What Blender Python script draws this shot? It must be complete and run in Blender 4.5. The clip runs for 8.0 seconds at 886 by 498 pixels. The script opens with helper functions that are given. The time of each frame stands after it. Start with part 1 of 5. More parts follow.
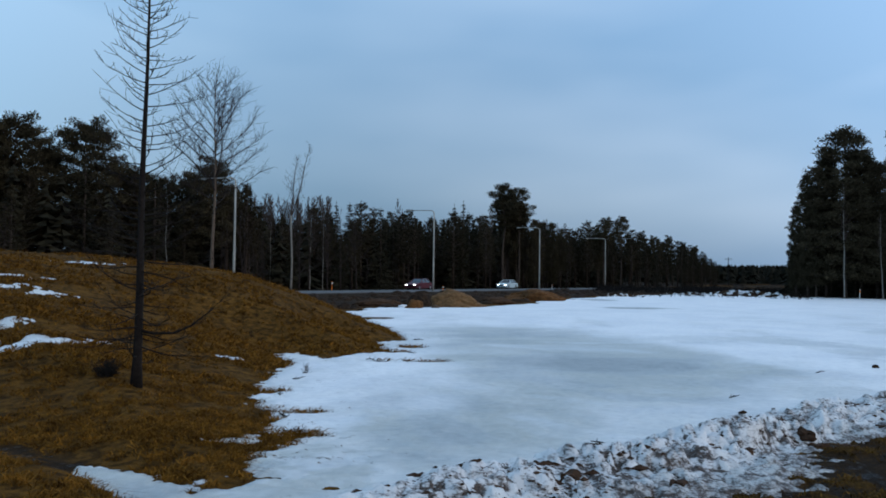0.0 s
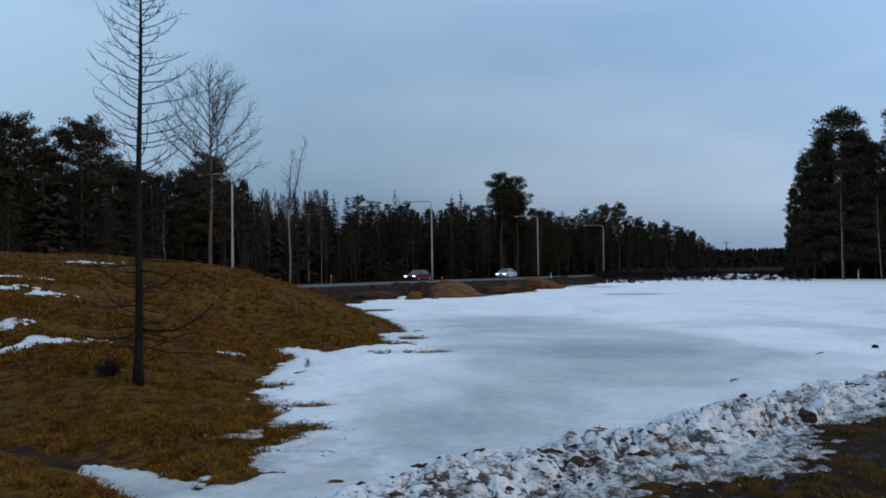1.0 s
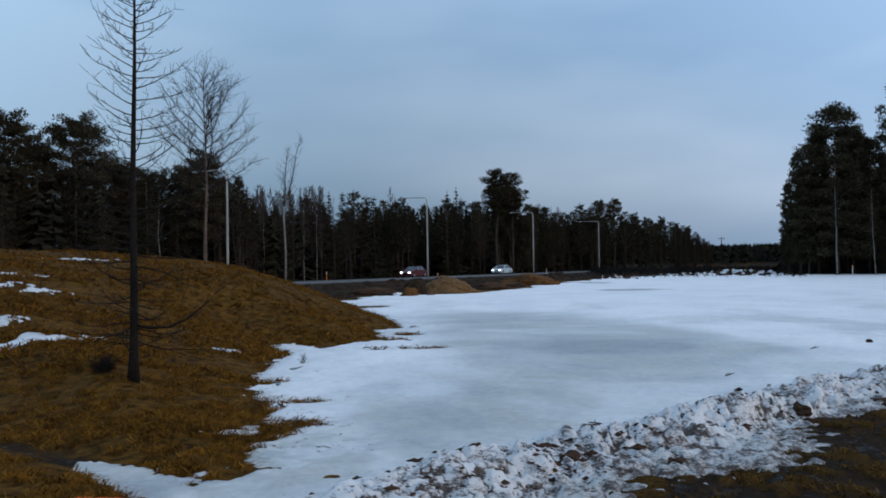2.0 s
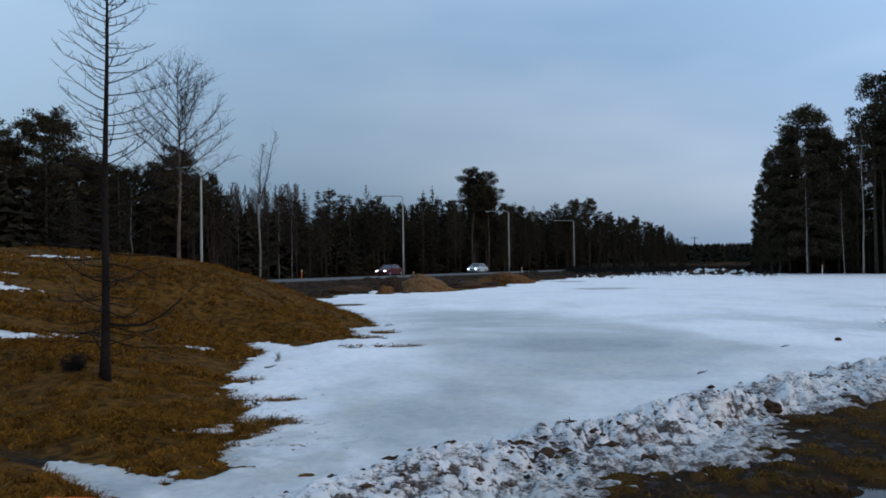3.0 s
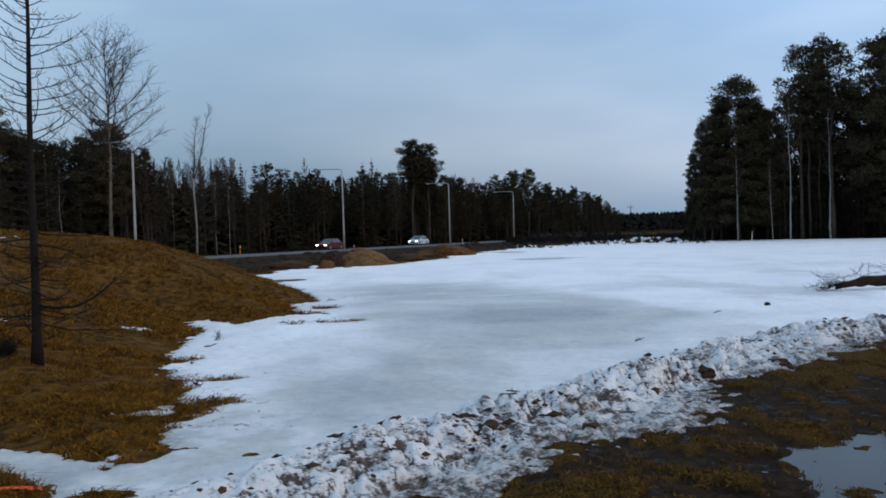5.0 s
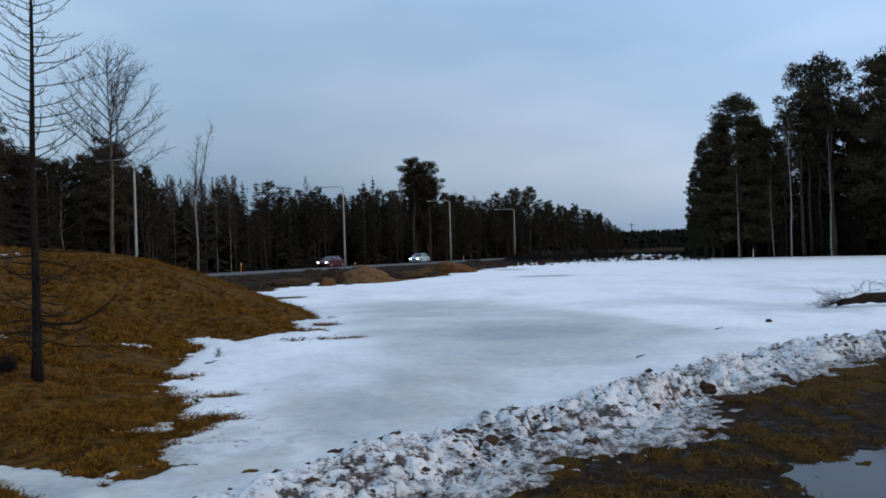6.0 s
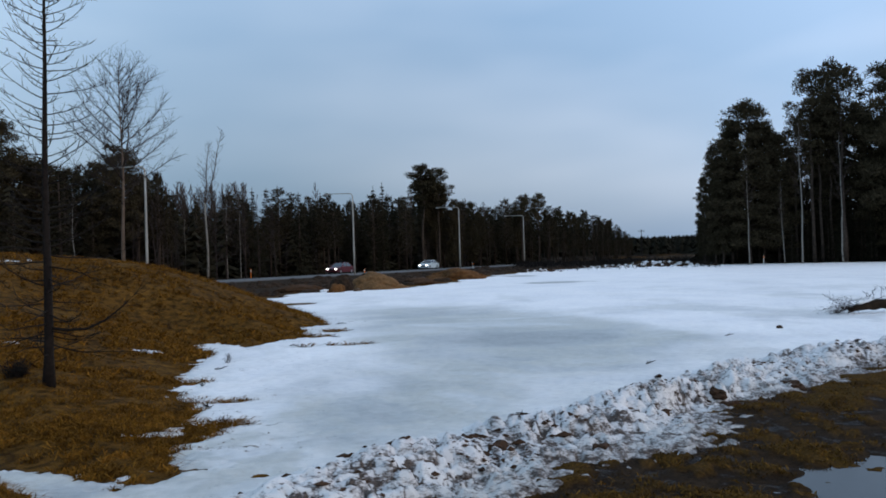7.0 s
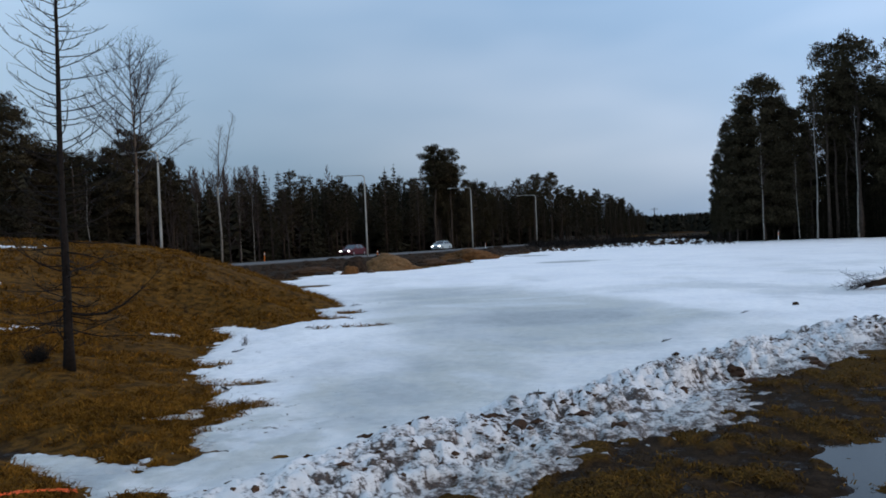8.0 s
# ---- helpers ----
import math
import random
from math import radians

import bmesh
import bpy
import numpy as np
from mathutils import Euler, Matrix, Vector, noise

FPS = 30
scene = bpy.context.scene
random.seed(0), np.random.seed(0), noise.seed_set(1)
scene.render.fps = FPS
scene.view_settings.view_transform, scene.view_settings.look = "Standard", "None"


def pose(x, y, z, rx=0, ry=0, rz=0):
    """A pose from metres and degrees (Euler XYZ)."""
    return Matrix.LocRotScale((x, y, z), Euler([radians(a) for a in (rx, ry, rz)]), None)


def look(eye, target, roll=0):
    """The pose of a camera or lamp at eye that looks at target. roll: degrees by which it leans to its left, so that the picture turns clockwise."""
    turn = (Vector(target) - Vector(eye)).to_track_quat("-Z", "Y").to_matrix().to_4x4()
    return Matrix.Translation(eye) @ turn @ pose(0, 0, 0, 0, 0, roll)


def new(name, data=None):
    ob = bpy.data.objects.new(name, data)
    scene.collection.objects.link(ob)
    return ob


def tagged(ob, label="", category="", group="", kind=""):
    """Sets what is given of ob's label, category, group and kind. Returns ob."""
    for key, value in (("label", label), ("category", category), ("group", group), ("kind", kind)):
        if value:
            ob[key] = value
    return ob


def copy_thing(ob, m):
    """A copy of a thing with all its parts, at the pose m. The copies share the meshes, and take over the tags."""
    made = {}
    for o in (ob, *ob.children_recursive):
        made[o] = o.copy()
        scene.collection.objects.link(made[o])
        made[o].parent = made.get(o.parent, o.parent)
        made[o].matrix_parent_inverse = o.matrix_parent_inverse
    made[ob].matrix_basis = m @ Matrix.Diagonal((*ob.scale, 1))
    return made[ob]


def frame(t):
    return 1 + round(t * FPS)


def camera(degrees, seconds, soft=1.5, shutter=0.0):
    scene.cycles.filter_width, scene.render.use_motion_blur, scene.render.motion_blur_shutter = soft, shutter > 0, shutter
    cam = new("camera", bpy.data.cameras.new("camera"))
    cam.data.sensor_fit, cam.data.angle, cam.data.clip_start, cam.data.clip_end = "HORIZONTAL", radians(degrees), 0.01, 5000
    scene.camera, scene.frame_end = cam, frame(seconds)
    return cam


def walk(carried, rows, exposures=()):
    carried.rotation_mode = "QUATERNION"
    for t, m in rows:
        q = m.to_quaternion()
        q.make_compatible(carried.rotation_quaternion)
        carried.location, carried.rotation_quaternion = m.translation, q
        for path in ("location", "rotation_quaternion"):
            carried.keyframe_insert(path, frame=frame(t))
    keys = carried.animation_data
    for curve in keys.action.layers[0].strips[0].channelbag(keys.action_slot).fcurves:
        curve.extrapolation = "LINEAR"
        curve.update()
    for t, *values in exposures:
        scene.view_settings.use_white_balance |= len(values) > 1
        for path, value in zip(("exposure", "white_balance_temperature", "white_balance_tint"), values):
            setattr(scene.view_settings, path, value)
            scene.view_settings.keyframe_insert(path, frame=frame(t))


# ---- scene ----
# ---- camera: a person standing still, turning slightly ----
cam = camera(58.4, 8.0, soft=1.75)
PATH = (
    (0.0, 0.007, 0.010, 1.662, 0.09, 1.91, -0.70),
    (0.5, 0.030, 0.003, 1.655, -0.25, 1.13, 0.72),
    (1.0, 0.004, 0.004, 1.667, 0.00, 1.23, 0.70),
    (1.2, 0.004, 0.004, 1.665, -0.12, 1.15, 0.76),
    (2.3, 0.008, 0.008, 1.646, -0.52, 0.76, 0.95),
    (2.5, 0.009, 0.009, 1.643, -1.16, 0.38, 1.02),
    (3.0, 0.005, 0.006, 1.646, -2.07, 0.84, 0.67),
    (3.5, 0.003, 0.013, 1.639, -2.33, 0.67, 0.45),
    (4.0, 0.006, 0.018, 1.632, -2.59, -1.20, 1.15),
    (4.5, -0.036, 0.004, 1.645, -2.87, -1.39, 1.42),
    (4.6, -0.034, 0.004, 1.650, -2.88, -1.59, 1.45),
    (4.7, -0.030, 0.005, 1.657, -3.45, -1.95, 1.50),
    (4.8, -0.020, 0.006, 1.666, -4.72, -1.83, 1.55),
    (4.9, -0.010, 0.008, 1.675, -6.05, -1.42, 1.60),
    (5.0, -0.003, 0.009, 1.679, -6.35, -1.25, 1.64),
    (5.2, -0.003, 0.009, 1.676, -6.52, -0.98, 1.63),
    (6.3, 0.005, -0.015, 1.650, -6.22, 0.17, 1.66),
    (6.5, 0.006, -0.019, 1.647, -6.38, 0.19, 1.68),
    (7.0, 0.000, -0.027, 1.644, -5.61, 0.52, 1.70),
    (7.5, 0.005, -0.017, 1.650, -5.32, -0.04, 1.76),
    (8.0, -0.035, -0.019, 1.645, -4.72, -0.84, 2.44),
)
walk(cam, [(t, pose(x, y, z, 90 + pitch, roll, yaw)) for t, x, y, z, yaw, pitch, roll in PATH],
     exposures=[(0.0, -0.40, 6150, 5), (0.4, -0.46, 6380, 8), (1.0, -0.46, 6450, 8), (3.0, -0.43, 6600, 10), (4.5, -0.33, 6750, 10), (6.5, -0.26, 6790, 11), (8.0, -0.29, 6800, 11)])

# ---- light: dusk under a thin overcast ----
SUN_AZ, SUN_EL = 125.0, 26.0          # degrees clockwise from +y, and above the horizon
world = bpy.data.worlds.new("sky")
scene.world = world
world.use_nodes = True
wn, wl = world.node_tree.nodes, world.node_tree.links
wn.clear()
w_out, w_bg = wn.new("ShaderNodeOutputWorld"), wn.new("ShaderNodeBackground")
w_sky = wn.new("ShaderNodeTexSky")
w_sky.sky_type, w_sky.sun_disc = "NISHITA", False
w_sky.sun_elevation, w_sky.sun_rotation = radians(SUN_EL), radians(SUN_AZ)
w_sky.air_density, w_sky.dust_density = 1.3, 1.5
w_co, w_map = wn.new("ShaderNodeTexCoord"), wn.new("ShaderNodeMapping")
w_map.inputs["Scale"].default_value = (1.0, 1.0, 3.2)
w_map.inputs["Location"].default_value = (0.35, 0.1, 0.0)
w_noise = wn.new("ShaderNodeTexNoise")
w_noise.inputs["Scale"].default_value, w_noise.inputs["Detail"].default_value, w_noise.inputs["Roughness"].default_value = 1.7, 3.0, 0.45
w_ramp = wn.new("ShaderNodeValToRGB")
w_ramp.color_ramp.elements[0].position, w_ramp.color_ramp.elements[0].color = 0.36, (2.66, 4.2, 6.38, 1)
w_ramp.color_ramp.elements[1].position, w_ramp.color_ramp.elements[1].color = 0.64, (4.78, 6.05, 8.02, 1)
w_mix = wn.new("ShaderNodeMix")
w_mix.data_type = "RGBA"
w_mix.inputs["Factor"].default_value = 0.82
wl.new(w_co.outputs["Generated"], w_map.inputs["Vector"])
wl.new(w_map.outputs["Vector"], w_noise.inputs["Vector"])
wl.new(w_noise.outputs["Fac"], w_ramp.inputs["Fac"])
wl.new(w_sky.outputs["Color"], w_mix.inputs["A"])
wl.new(w_ramp.outputs["Color"], w_mix.inputs["B"])
# an overcast sky is brightest overhead, and here a little brighter to the sides
w_xyz, w_up, w_east, w_gain = wn.new("ShaderNodeSeparateXYZ"), wn.new("ShaderNodeMapRange"), wn.new("ShaderNodeMath"), wn.new("ShaderNodeVectorMath")
w_sum, w_side, w_cap = wn.new("ShaderNodeMath"), wn.new("ShaderNodeMath"), wn.new("ShaderNodeMath")
wl.new(w_co.outputs["Generated"], w_xyz.inputs["Vector"])
wl.new(w_xyz.outputs["Z"], w_up.inputs["Value"])
for key, v in (("From Min", 0.0), ("From Max", 0.42), ("To Min", 0.76), ("To Max", 1.62)):
    w_up.inputs[key].default_value = v
# gain towards either side: 1.45 x^2 + 0.5 x, capped
w_side.operation, w_east.operation, w_cap.operation = "MULTIPLY_ADD", "MULTIPLY", "MINIMUM"
wl.new(w_xyz.outputs["X"], w_side.inputs[0])
w_side.inputs[1].default_value, w_side.inputs[2].default_value = 1.45, 0.50
wl.new(w_side.outputs["Value"], w_east.inputs[0])
wl.new(w_xyz.outputs["X"], w_east.inputs[1])
wl.new(w_east.outputs["Value"], w_cap.inputs[0])
w_cap.inputs[1].default_value = 0.65
wl.new(w_up.outputs["Result"], w_sum.inputs[0])
wl.new(w_cap.outputs["Value"], w_sum.inputs[1])
w_gain.operation = "SCALE"
wl.new(w_mix.outputs["Result"], w_gain.inputs[0])
wl.new(w_sum.outputs["Value"], w_gain.inputs["Scale"])
w_tint, w_tone = wn.new("ShaderNodeMapRange"), wn.new("ShaderNodeMix")
w_tint.inputs["From Min"].default_value, w_tint.inputs["From Max"].default_value = -0.5, 0.6
wl.new(w_xyz.outputs["X"], w_tint.inputs["Value"])
w_tone.data_type = "RGBA"
w_tone.inputs["A"].default_value, w_tone.inputs["B"].default_value = (0.87, 1.0, 1.055, 1), (1.04, 1.0, 1.01, 1)
wl.new(w_tint.outputs["Result"], w_tone.inputs["Factor"])
w_mult = wn.new("ShaderNodeVectorMath")
w_mult.operation = "MULTIPLY"
wl.new(w_gain.outputs["Vector"], w_mult.inputs[0])
wl.new(w_tone.outputs["Result"], w_mult.inputs[1])
wl.new(w_mult.outputs["Vector"], w_bg.inputs["Color"])
w_bg.inputs["Strength"].default_value = 0.1
wl.new(w_bg.outputs["Background"], w_out.inputs["Surface"])

sun = new("sun", bpy.data.lights.new("sun", "SUN"))
sun.data.energy, sun.data.angle, sun.data.color = 0.75, radians(20), (1.0, 0.84, 0.66)
sa, se = radians(SUN_AZ), radians(SUN_EL)
sun.matrix_world = look((200 * math.sin(sa) * math.cos(se), 200 * math.cos(sa) * math.cos(se), 200 * math.sin(se)), (0, 0, 0))


# ---- materials ----
def material(name, rough=0.8, metal=0.0, spec=0.5):
    m = bpy.data.materials.new(name)
    m.use_nodes = True
    b = m.node_tree.nodes["Principled BSDF"]
    b.inputs["Roughness"].default_value, b.inputs["Metallic"].default_value = rough, metal
    b.inputs["Specular IOR Level"].default_value = spec
    return m, m.node_tree.nodes, m.node_tree.links, b


def noise_tex(nodes, links, scale, detail=4.0, rough=0.55, vec=None):
    n = nodes.new("ShaderNodeTexNoise")
    n.inputs["Scale"].default_value, n.inputs["Detail"].default_value, n.inputs["Roughness"].default_value = scale, detail, rough
    if vec is None:
        vec = nodes.new("ShaderNodeNewGeometry").outputs["Position"]
    links.new(vec, n.inputs["Vector"])
    return n.outputs["Fac"]


def ramp(nodes, links, fac, stops):
    r = nodes.new("ShaderNodeValToRGB")
    els = r.color_ramp.elements
    while len(els) < len(stops):
        els.new(0.5)
    for e, (p, c) in zip(els, stops):
        e.position, e.color = p, (*c, 1) if len(c) == 3 else c
    links.new(fac, r.inputs["Fac"])
    return r.outputs["Color"]


def mixed(nodes, links, fac, a, b, mode="MIX"):
    m = nodes.new("ShaderNodeMix")
    m.data_type, m.blend_type = "RGBA", mode
    for key, v in (("Factor", fac), ("A", a), ("B", b)):
        if isinstance(v, (int, float)):
            m.inputs[key].default_value = v
        elif isinstance(v, tuple):
            m.inputs[key].default_value = (*v, 1)
        else:
            links.new(v, m.inputs[key])
    return m.outputs["Result"]


def bump(nodes, links, bsdf, height, strength, distance):
    b = nodes.new("ShaderNodeBump")
    b.inputs["Strength"].default_value, b.inputs["Distance"].default_value = strength, distance
    links.new(height, b.inputs["Height"])
    links.new(b.outputs["Normal"], bsdf.inputs["Normal"])


def simple(name, dark, light, scale, rough=0.85, relief=0.01, metal=0.0, island=False, spec=0.12, gap_shaded=False):
    """A surface whose colour wanders between two tones at two scales, with fine relief."""
    m, n, l, b = material(name, rough, metal, spec)
    a = noise_tex(n, l, scale, 5)
    c = noise_tex(n, l, scale * 0.13, 3)
    col = ramp(n, l, a, [(0.3, dark), (0.7, light)])
    mid = tuple(0.5 * (p + q) for p, q in zip(dark, light))
    col = mixed(n, l, 0.35, col, ramp(n, l, c, [(0.35, tuple(0.7 * v for v in mid)), (0.65, tuple(1.25 * v for v in mid))]))
    if island:
        g = n.new("ShaderNodeNewGeometry")
        col = mixed(n, l, 0.55, col, ramp(n, l, g.outputs["Random Per Island"], [(0.0, tuple(0.6 * v for v in dark)), (0.6, mid), (1.0, tuple(1.15 * v for v in light))]))
    # mottled tone whose dark end paints the shade between tufts
    if gap_shaded:
        gap_shade = noise_tex(n, l, 4.2, 5, 0.7)
        col = mixed(n, l, 1.0, col, ramp(n, l, gap_shade, [(0.40, (0.40, 0.38, 0.37)), (0.50, (0.86, 0.86, 0.86)), (0.64, (1.25, 1.16, 1.0))]), "MULTIPLY")
    l.new(col, b.inputs["Base Color"])
    bump(n, l, b, a, 0.6, relief)
    return m


def mask(nodes, name):
    a = nodes.new("ShaderNodeAttribute")
    a.attribute_name = name
    return a.outputs["Fac"]


def ground_material():
    """Dead grass over soil, wet mud, forest litter and the shaded road bank's painted dark tone where the masks say so.
    """
    m, n, l, b = material("earth_and_dead_grass", 0.95, 0, 0.03)
    fine, mid, wide = noise_tex(n, l, 38, 6, 0.7), noise_tex(n, l, 5, 5, 0.6), noise_tex(n, l, 0.5, 4, 0.55)
    grass = ramp(n, l, fine, [(0.34, (0.017, 0.008, 0.002)), (0.50, (0.104, 0.047, 0.007)), (0.72, (0.29, 0.134, 0.020))])
    grass = mixed(n, l, 0.5, grass, ramp(n, l, mid, [(0.38, (0.028, 0.014, 0.004)), (0.62, (0.185, 0.086, 0.014))]))
    grass = mixed(n, l, 0.35, grass, ramp(n, l, wide, [(0.38, (0.040, 0.023, 0.009)), (0.5, (0.090, 0.048, 0.014)), (0.62, (0.125, 0.064, 0.016))]))
    # mottling over the grass; its dark end is painted shade in the gaps
    gap_shade = noise_tex(n, l, 4.2, 5, 0.7)
    grass = mixed(n, l, 1.0, grass, ramp(n, l, gap_shade, [(0.40, (0.36, 0.34, 0.33)), (0.50, (0.86, 0.86, 0.86)), (0.64, (1.25, 1.16, 1.0))]), "MULTIPLY")
    moss = ramp(n, l, fine, [(0.32, (0.014, 0.008, 0.003)), (0.55, (0.070, 0.036, 0.007)), (0.78, (0.17, 0.088, 0.014))])
    mud = ramp(n, l, mixed(n, l, 0.5, mid, fine), [(0.38, (0.007, 0.004, 0.003)), (0.52, (0.025, 0.015, 0.008)), (0.70, (0.066, 0.040, 0.021))])
    litter_shade = ramp(n, l, mixed(n, l, 0.5, fine, mid), [(0.36, (0.008, 0.006, 0.004)), (0.66, (0.042, 0.026, 0.015))])
    col = mixed(n, l, mask(n, "moss"), grass, moss)
    col = mixed(n, l, mask(n, "mud"), col, mud)
    col = mixed(n, l, mask(n, "litter_shade"), col, litter_shade)
    l.new(col, b.inputs["Base Color"])
    r = mixed(n, l, mask(n, "mud"), (0.92, 0.92, 0.92), ramp(n, l, mid, [(0.36, (0.34, 0.34, 0.34)), (0.47, (0.9, 0.9, 0.9))]))
    l.new(r, b.inputs["Roughness"])
    l.new(mixed(n, l, mask(n, "mud"), (0.04, 0.04, 0.04), (0.05, 0.05, 0.05)), b.inputs["Specular IOR Level"])
    bump(n, l, b, mixed(n, l, 0.35, fine, mid), 1.0, 0.04)
    return m


def snow_material():
    """Old wet snow: granular, greyer where melt water has soaked it, brown where grit lies on it and where crease shade
    is painted.
    """
    m, n, l, b = material("old_wet_snow", 0.55, 0, 0.4)
    fine, mid, wide = noise_tex(n, l, 60, 5, 0.65), noise_tex(n, l, 6, 5, 0.6), noise_tex(n, l, 0.35, 4, 0.5)
    g = n.new("ShaderNodeNewGeometry")
    mp = n.new("ShaderNodeMapping")
    mp.inputs["Scale"].default_value = (0.17, 0.26, 0.3)
    mp.inputs["Rotation"].default_value = (0, 0, 0.12)
    l.new(g.outputs["Position"], mp.inputs["Vector"])
    streak = noise_tex(n, l, 1.0, 6, 0.57, mp.outputs["Vector"])
    streak.node.inputs["Distortion"].default_value = 0.9
    snow = ramp(n, l, mid, [(0.3, (0.70, 0.68, 0.69)), (0.62, (0.905, 0.872, 0.848))])
    snow = mixed(n, l, 0.4, snow, ramp(n, l, wide, [(0.35, (0.72, 0.715, 0.735)), (0.6, (0.91, 0.882, 0.862))]))
    ice = ramp(n, l, streak, [(0.34, (0.24, 0.25, 0.25)), (0.44, (0.36, 0.37, 0.36)), (0.52, (0.455, 0.44, 0.385)), (0.60, (0.54, 0.535, 0.515)), (0.68, (0.69, 0.69, 0.69))])
    ice = mixed(n, l, 0.28, ice, ramp(n, l, mixed(n, l, 0.4, mid, fine), [(0.38, (0.30, 0.33, 0.34)), (0.52, (0.55, 0.56, 0.54)), (0.66, (0.80, 0.80, 0.80))]))
    col = mixed(n, l, mask(n, "ice"), snow, ice)
    grit_shade = ramp(n, l, fine, [(0.32, (0.012, 0.008, 0.006)), (0.5, (0.045, 0.027, 0.018)), (0.68, (0.13, 0.085, 0.06))])
    # grit shows as flecks that close up where it lies thick
    fleck = n.new("ShaderNodeMath")
    fleck.operation = "ADD"
    flat = n.new("ShaderNodeMapping")
    flat.inputs["Scale"].default_value = (1.0, 1.0, 2.4)
    l.new(g.outputs["Position"], flat.inputs["Vector"])
    l.new(mixed(n, l, 0.4, noise_tex(n, l, 8.5, 5, 0.66, flat.outputs["Vector"]), noise_tex(n, l, 30, 3, 0.6, flat.outputs["Vector"])), fleck.inputs[0])
    dense = n.new("ShaderNodeMath")
    dense.operation = "MULTIPLY"
    l.new(mask(n, "grit_shade"), dense.inputs[0])
    dense.inputs[1].default_value = 0.225
    l.new(dense.outputs["Value"], fleck.inputs[1])
    spots = ramp(n, l, fleck.outputs["Value"], [(0.595, (0, 0, 0)), (0.655, (0.42, 0.42, 0.42)), (0.73, (1, 1, 1))])
    col = mixed(n, l, spots, mixed(n, l, mixed(n, l, 0.4, mask(n, "grit_shade"), (0, 0, 0)), col, (0.44, 0.41, 0.40)), grit_shade)
    l.new(col, b.inputs["Base Color"])
    l.new(mixed(n, l, mask(n, "ice"), (0.6, 0.6, 0.6), (0.38, 0.38, 0.38)), b.inputs["Roughness"])
    bump(n, l, b, mixed(n, l, 0.5, fine, mid), 0.7, 0.03)
    return m


def foliage(name, dark, light):
    """Needles: tone differs from spray to spray and from tree to tree."""
    m, n, l, b = material(name, 0.85, 0, 0.04)
    g, o = n.new("ShaderNodeNewGeometry"), n.new("ShaderNodeObjectInfo")
    col = ramp(n, l, g.outputs["Random Per Island"], [(0.0, dark), (1.0, light)])
    tone = ramp(n, l, o.outputs["Random"], [(0.0, (0.75, 0.78, 0.7)), (1.0, (1.15, 1.1, 1.0))])
    l.new(mixed(n, l, 1.0, col, tone, "MULTIPLY"), b.inputs["Base Color"])
    return m


def birch_bark_material():
    m, n, l, b = material("birch_bark", 0.7, 0, 0.3)
    g = n.new("ShaderNodeNewGeometry")
    mp = n.new("ShaderNodeMapping")
    mp.inputs["Scale"].default_value = (1.5, 1.5, 7)
    l.new(g.outputs["Position"], mp.inputs["Vector"])
    f = noise_tex(n, l, 1.0, 6, 0.7, mp.outputs["Vector"])
    l.new(ramp(n, l, f, [(0.36, (0.04, 0.034, 0.03)), (0.46, (0.20, 0.18, 0.155)), (0.7, (0.33, 0.30, 0.26))]), b.inputs["Base Color"])
    bump(n, l, b, f, 0.4, 0.01)
    return m


def glow(name, colour, strength):
    m, n, l, b = material(name, 0.3)
    b.inputs["Base Color"].default_value = (*colour, 1)
    b.inputs["Emission Color"].default_value = (*colour, 1)
    b.inputs["Emission Strength"].default_value = strength
    return m


M_GROUND, M_SNOW = ground_material(), snow_material()
M_PINE = foliage("pine_needles", (0.017, 0.014, 0.009), (0.080, 0.063, 0.039))
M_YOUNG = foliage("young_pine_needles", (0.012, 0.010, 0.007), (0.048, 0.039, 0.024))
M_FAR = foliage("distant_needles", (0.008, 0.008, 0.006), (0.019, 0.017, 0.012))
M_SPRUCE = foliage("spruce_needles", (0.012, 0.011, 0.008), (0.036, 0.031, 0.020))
M_PINE_BARK = simple("pine_bark", (0.026, 0.020, 0.016), (0.085, 0.060, 0.045), 3.0, 0.9, 0.02)
M_DARK_BARK = simple("larch_bark", (0.006, 0.005, 0.004), (0.024, 0.017, 0.014), 14.0, 0.9, 0.012)
M_TWIG = simple("bare_twigs", (0.034, 0.024, 0.020), (0.088, 0.062, 0.051), 2.0, 0.85, 0.004)
M_BRUSH = simple("dark_brushwood", (0.014, 0.010, 0.009), (0.046, 0.033, 0.028), 2.0, 0.85, 0.004)
M_BIRCH = birch_bark_material()
M_ASPEN = simple("aspen_bark", (0.060, 0.042, 0.031), (0.17, 0.120, 0.086), 2.5, 0.8, 0.01)
M_ASPHALT = simple("worn_asphalt", (0.070, 0.068, 0.066), (0.115, 0.111, 0.107), 9.0, 0.8, 0.003, spec=0.25)
M_SOIL = simple("bare_soil", (0.022, 0.012, 0.007), (0.085, 0.044, 0.022), 4.0, 0.95, 0.04)
M_BANK = simple("dark_bank_soil", (0.010, 0.007, 0.005), (0.050, 0.030, 0.018), 6.0, 0.95, 0.03)
M_RUST = simple("rust_brown_soil", (0.035, 0.016, 0.006), (0.16, 0.072, 0.025), 3.0, 0.95, 0.04)
M_STRAW = simple("withered_grass", (0.060, 0.030, 0.012), (0.21, 0.115, 0.050), 5.0, 0.9, 0.03)
M_BLADE = simple("dead_grass_blades", (0.048, 0.021, 0.004), (0.285, 0.130, 0.020), 3.0, 0.9, 0.002, island=True, spec=0.03, gap_shaded=True)
M_MOSS = simple("mossy_grass_blades", (0.022, 0.011, 0.003), (0.19, 0.098, 0.017), 3.0, 0.9, 0.002, island=True, spec=0.1, gap_shaded=True)
